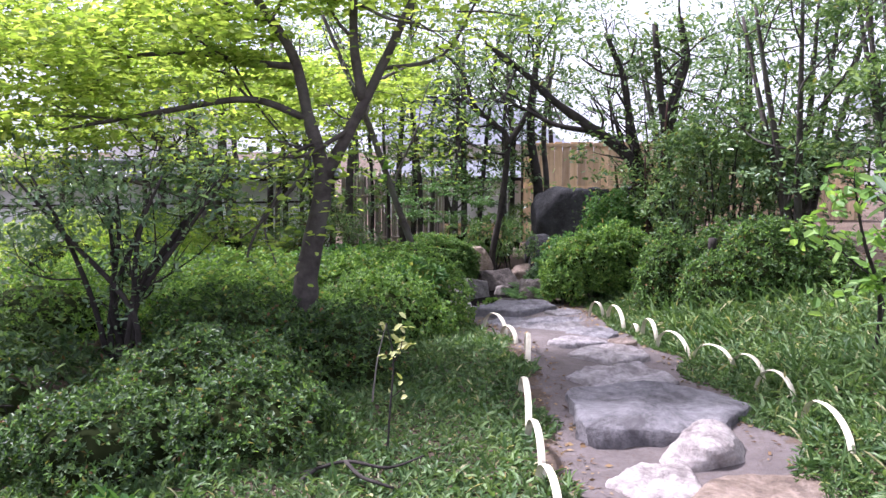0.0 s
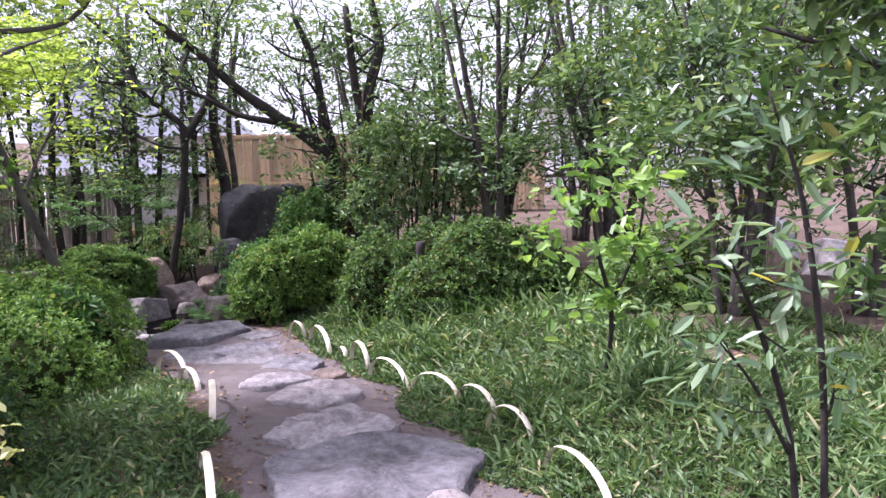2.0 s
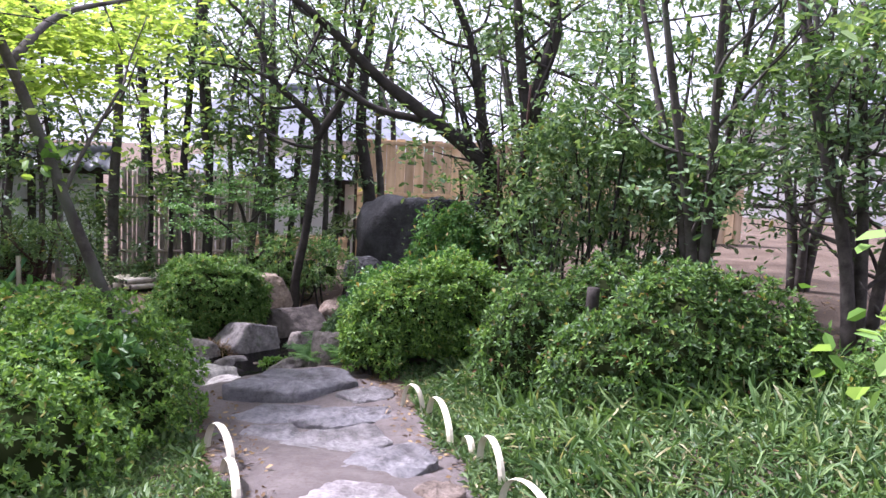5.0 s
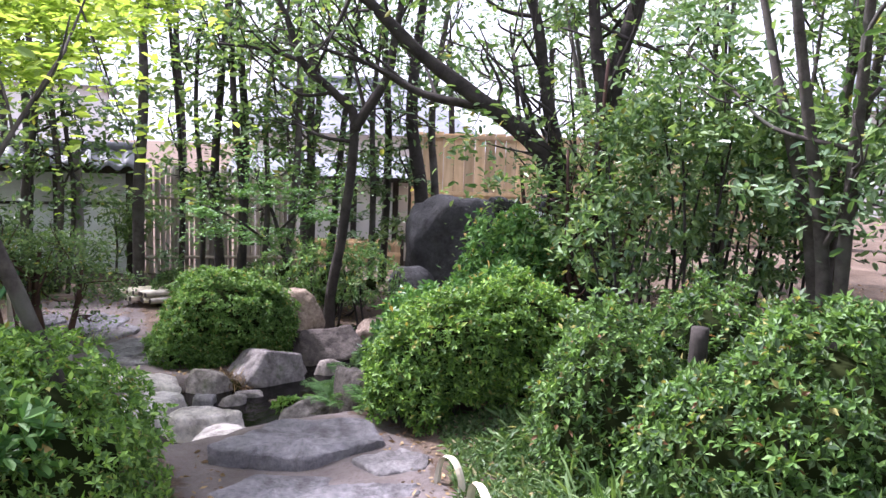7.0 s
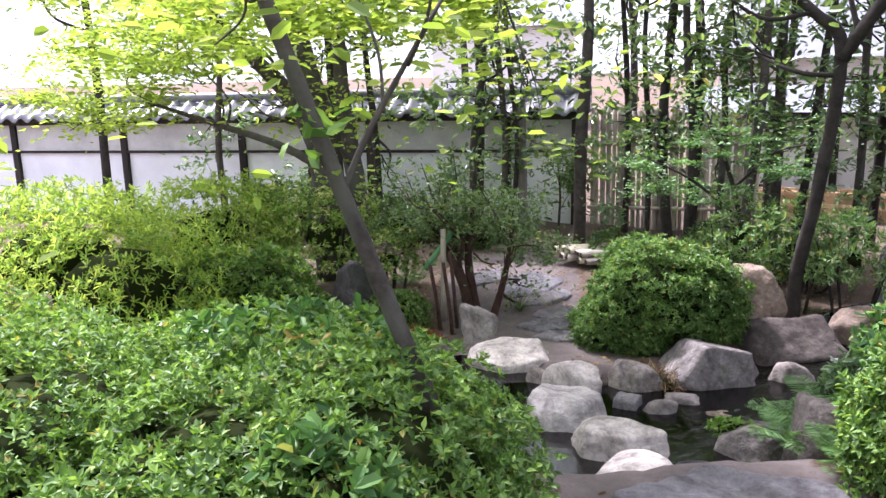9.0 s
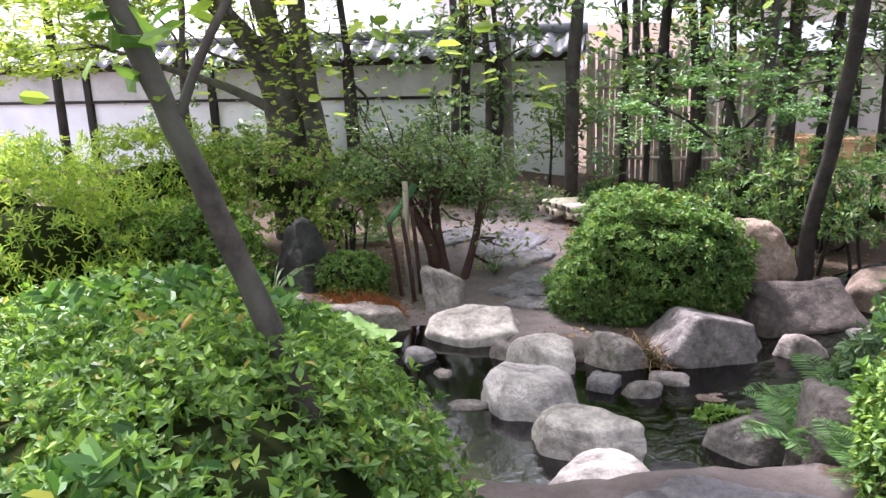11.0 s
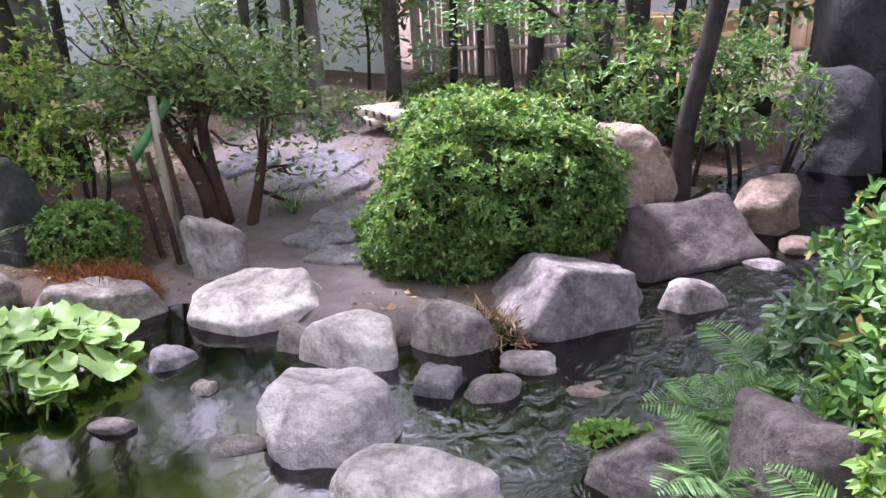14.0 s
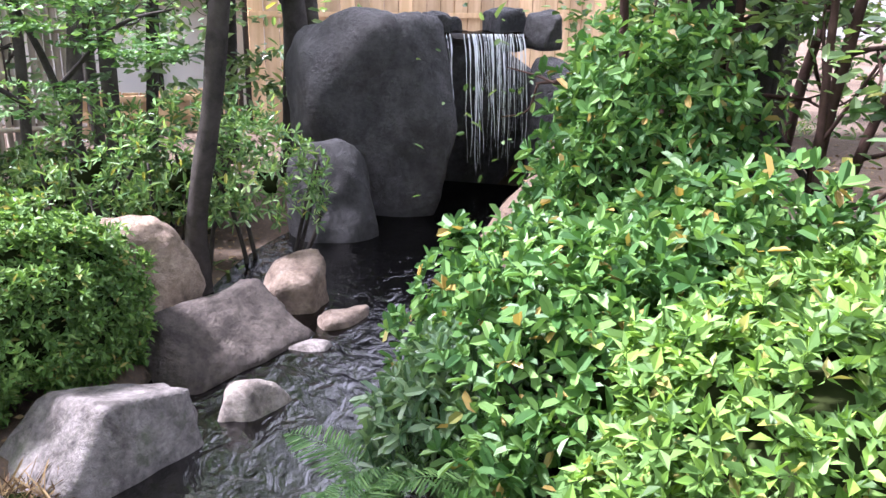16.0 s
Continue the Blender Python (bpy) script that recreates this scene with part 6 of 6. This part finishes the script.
# rocks on the bare earth of the bank
for i, (x, y, rx, rz, mt) in enumerate(((6.6, 7.6, 0.45, 0.35, M_STONE_TAN), (7.4, 7.3, 0.5, 0.3, M_STONE), (5.8, 8.4, 0.5, 0.35, M_STONE), (8.0, 9.0, 0.6, 0.5, M_STONE), (6.9, 8.9, 0.35, 0.25, M_ROCK))):
    rock("boulder", "garden boulder lying on bare earth", (x, y, zg(x, y) + rz * 0.4), (rx, rx * 0.75, rz), mt, 120 + i, i * 33, group="boulders on the bank")


# ---- water plants, ferns ----
def pad_mesh(name, q, seed):
    r = np.random.default_rng(seed)
    V = [(0, 0, 0)]
    n = 14
    for i in range(n + 1):
        a = 0.22 + (2 * math.pi - 0.44) * i / n
        rr = q * (1 + 0.07 * math.sin(5 * a + seed) + r.normal() * 0.02)
        V.append((rr * math.cos(a) * 0.6, rr * math.sin(a) * 0.6, 0.1 * q))
        V.append((rr * math.cos(a), rr * math.sin(a), q * (0.12 + 0.12 * math.sin(3 * a + seed))))
    F = []
    for i in range(n):
        a = 1 + 2 * i
        F += [(0, a, a + 2), (a, a + 1, a + 3), (a, a + 3, a + 2)]
    k = len(V)
    for s in range(4):
        w = 0.004
        V += [(w, 0, -q * s * 0.8), (-w, w, -q * s * 0.8), (-w, -w, -q * s * 0.8)]
    for s in range(3):
        for j in range(3):
            a, b = k + s * 3 + j, k + s * 3 + (j + 1) % 3
            F += [(a, b, b + 3), (a, b + 3, a + 3)]
    return tri_mesh(name, V, F, M_PAD, True)


def butterbur(x, y, z, n, spread, seed):
    ob = thing("butterbur", "clump of round light green butterbur leaves over the water", "water plant", at=(x, y, z))
    r = np.random.default_rng(seed)
    meshes = [pad_mesh("leaf", q, i + 1) for i, q in enumerate((0.055, 0.07, 0.085, 0.065))]
    for i in range(n):
        a, d = r.uniform(0, 6.28), math.sqrt(r.uniform())
        lf = part("leaf", meshes[i % 4], ob)
        px, py = spread[0] * d * math.cos(a), spread[1] * d * math.sin(a)
        lf.matrix_basis = pose(px + 0.15 * py, py, 0.15 * (1 - d * d) + 0.03 + r.uniform(0, 0.05), r.normal() * 16, r.normal() * 16, r.uniform(0, 360))
    return ob


butterbur(-1.68, 9.95, -0.52, 95, (0.46, 0.36), 4)


def frond_mesh(name, L, seed):
    """A fern frond: an arched rib with pairs of leaflets."""
    r = np.random.default_rng(seed)
    n = 27
    s = np.linspace(0, 1, n)
    P = np.column_stack([s * L * 0.85, np.zeros(n), L * (0.55 * s - 0.6 * s * s)])
    V, F = tube(P, np.linspace(0.004, 0.001, n), 4)
    T = np.gradient(P, axis=0)
    pv, pf, k = [V], [F], len(V)
    for side in (1, -1):
        for i in range(2, n):
            ln = L * 0.27 * math.sin(math.pi * (0.12 + 0.86 * s[i])) + 0.012
            d = unit(np.array([[T[i][0] * 0.45 / (np.linalg.norm(T[i]) + 1e-6), side * 1.0, -0.12 + r.normal() * 0.05]]))
            v, f = leaf_arrays(P[i:i + 1], d, [ln], [L * 0.019 + 0.003], 0.05, 0.1)
            pv.append(v)
            pf.append(f + k)
            k += len(v)
    return tri_mesh(name, np.concatenate(pv), np.concatenate(pf), M_FERN)


FROND = [frond_mesh("frond", L, i) for i, L in enumerate((0.42, 0.5, 0.36))]


def fern(x, y, z, n, seed, scale=1.0):
    ob = thing("fern", "green fern with arching fronds on the stream bank", "fern", "ferns on the near bank", at=(x, y, z))
    r = np.random.default_rng(seed)
    for i in range(n):
        f = part("frond", FROND[i % 3], ob)
        k = scale * r.uniform(0.7, 1.1)
        f.matrix_basis = pose(0, 0, 0, r.normal() * 8, -r.uniform(5, 45), 360 * i / n + r.uniform(-20, 20)) @ Matrix.Diagonal((k, k, k, 1))
    return ob


fern(0.98, 9.95, -0.34, 10, 1, 0.72)
fern(1.12, 10.15, -0.32, 10, 2, 0.7)
fern(0.98, 9.6, -0.3, 10, 3, 0.68)
fern(1.35, 9.85, -0.2, 9, 4, 0.6)
fern(1.25, 9.35, -0.25, 9, 5, 0.7)
fern(-2.75, 12.2, -0.45, 9, 6, 0.9)
fern(-2.5, 9.9, -0.45, 10, 7, 0.8)


def tuft(x, y, n, L, seed, label, mat=None):
    """A tuft of arching blades."""
    r = np.random.default_rng(seed)
    V, F, k = [], [], 0
    z = zg(x, y)
    for i in range(n):
        a = r.uniform(0, 6.28)
        l = L * r.uniform(0.6, 1.1)
        w = 0.006
        d = np.array([math.cos(a), math.sin(a), 0])
        sd = np.array([-d[1], d[0], 0])
        pts = [d * l * q * 0.75 + np.array([0, 0, l * (1.1 * q - 0.75 * q * q)]) for q in np.linspace(0, 1, 6)]
        for j, p in enumerate(pts):
            ww = w * (1 - j / 5.5)
            V += [p + sd * ww, p - sd * ww]
        for j in range(5):
            b = k + 2 * j
            F += [(b, b + 1, b + 3), (b, b + 3, b + 2)]
        k += 12
    ob = new("grass_tuft", tri_mesh("grass_tuft", np.array(V), np.array(F), mat or M_GRASS))
    ob.location = (x, y, z - 0.01)
    return tagged(ob, label, "grass")


tuft(-2.45, 10.4, 40, 0.5, 1, "arching tuft of dark grass by the pond")
tuft(-1.35, 11.7, 35, 0.28, 2, "small tuft of grass beside the path")
tuft(-2.7, 10.2, 30, 0.45, 3, "arching tuft of dark grass by the pond")
# moss-green young leaves by the near rock
bush("moss_patch", "bright yellow-green creeping leaves on a wet rock", [(0.68, 9.88, -0.4, 0.13, 0.06, 0.06)], 300, 0.04, M_BIGLEAF, seed=44, twigs=False, aspect=0.7, category="plant")
# heap of pine needles by the pond
bush("needle_heap", "heap of rust-brown pine needles at the pond's edge", [(-1.85, 10.6, -0.46, 0.35, 0.16, 0.1)], 4000, 0.09, M_RED, seed=45, twigs=False, aspect=0.06, category="litter", up=0.0)
bush("twig_heap", "small heap of roots and twigs at the waterline", [(0.1, 10.62, -0.5, 0.16, 0.1, 0.1)], 700, 0.1, M_LITTER, seed=46, twigs=False, aspect=0.08, category="litter", up=0.0)


# ---- grass, bamboo grass and fallen leaves ----
def scatter(n, x0, x1, y0, y1, test, seed):
    r = np.random.default_rng(seed)
    out = []
    xs, ys = r.uniform(x0, x1, n), r.uniform(y0, y1, n)
    for x, y in zip(xs, ys):
        if test(x, y):
            out.append((x, y, zg(x, y)))
    return np.array(out), r


def free(x, y, path=0.6):
    if near_line(x, y, PATH_GRID)[0] < path + 0.12 * math.sin(y * 6.1) * math.sin(x * 5 + 1):
        return False
    s, w = near_line(x, y, STREAM_GRID)
    return s > w * 1.2


def patchy(x, y, k=1.0):
    return math.sin(x * 2.3 * k + 1.3) * math.sin(y * 1.9 * k + 0.5) + 0.5 * math.sin(x * 5.1 + y * 4.3)


def carpet(name, label, n, region, test, L, W, spread, mat, seed, fold=0.1):
    P, r = scatter(n, *region, test, seed)
    m = len(P)
    D = unit(np.column_stack([r.normal(size=m) * spread, r.normal(size=m) * spread, np.abs(r.normal(size=m)) * 0.5 + 0.45]))
    l = L * r.uniform(0.5, 1.3, m)
    P[:, 2] += r.uniform(-0.01, L * 0.25, m)
    V, T = leaf_arrays(P, D, l, W * r.uniform(0.7, 1.3, m), fold, 0.25)
    return tagged(new(name, tri_mesh(name, V, T, mat)), label, "grass", kind="stuff")


LEFT_BANK = lambda x, y: free(x, y, 0.72) and x < 1.3
RIGHT_BANK = lambda x, y: free(x, y, 0.55) and x > 1.3 and not (x > 3.6 and y < 6.0 and patchy(x, y) > 0.2)
carpet("grass", "soft green ground cover beside the hedge", 70000, (-2.2, 0.8, 1.5, 8.0), LEFT_BANK, 0.05, 0.017, 1.1, M_GRASS, 1)
carpet("grass", "low bamboo grass on the sloping bank", 110000, (1.7, 5.2, 1.8, 9.2), RIGHT_BANK, 0.055, 0.017, 1.1, M_GRASS, 2)
carpet("bamboo_grass", "bamboo grass with broad blades on the bank", 21000, (1.9, 5.0, 2.0, 9.2), lambda x, y: RIGHT_BANK(x, y) and x > 2.0 + 0.1 * math.sin(y * 5), 0.115, 0.019, 1.0, M_BLADE, 3)
carpet("bamboo_grass", "taller bamboo grass around the azaleas", 5000, (2.2, 5.0, 4.2, 8.9), lambda x, y: RIGHT_BANK(x, y) and patchy(x, y) > 0.0, 0.2, 0.023, 0.7, M_BLADE, 13)
carpet("ground_cover", "broad-leaved ground cover beside the hedge", 9000, (-1.6, 0.75, 1.6, 7.4), lambda x, y: LEFT_BANK(x, y) and patchy(x, y, 1.3) > -0.5, 0.085, 0.024, 1.1, M_BLADE, 14)
carpet("grass", "sparse ground cover under the far trees", 9000, (-6, 6, 12.5, 15.6), lambda x, y: free(x, y, 0.5) and patchy(x, y) > 0.1, 0.09, 0.02, 0.9, M_TREE, 4)
carpet("pale_blades", "dry straw-coloured blades among the grass", 900, (1.9, 4.2, 2.5, 8.8), RIGHT_BANK, 0.08, 0.007, 1.2, M_YELLOW, 5)


def litter(n, region, test, seed, label):
    P, r = scatter(n, *region, test, seed)
    m = len(P)
    D = unit(np.column_stack([r.normal(size=m), r.normal(size=m), r.normal(size=m) * 0.12]))
    P[:, 2] += 0.008
    l = r.uniform(0.02, 0.055, m)
    V, T = leaf_arrays(P, D, l, l * 0.45, 0.08)
    return tagged(new("fallen_leaves", tri_mesh("fallen_leaves", V, T, M_LITTER)), label, "leaves", kind="stuff")


litter(3500, (0.3, 2.4, 2.5, 9.0), lambda x, y: near_line(x, y, PATH_GRID)[0] > 0.42, 6, "dry brown leaves strewn along the path")
litter(5000, (-3, 1.2, 10.3, 15.0), lambda x, y: free(x, y, 0.3), 7, "dry brown leaves and needles on the far bank")
litter(6000, (2.5, 7.5, 4.0, 13.0), lambda x, y: free(x, y), 8, "dry brown leaves under the evergreen trees")
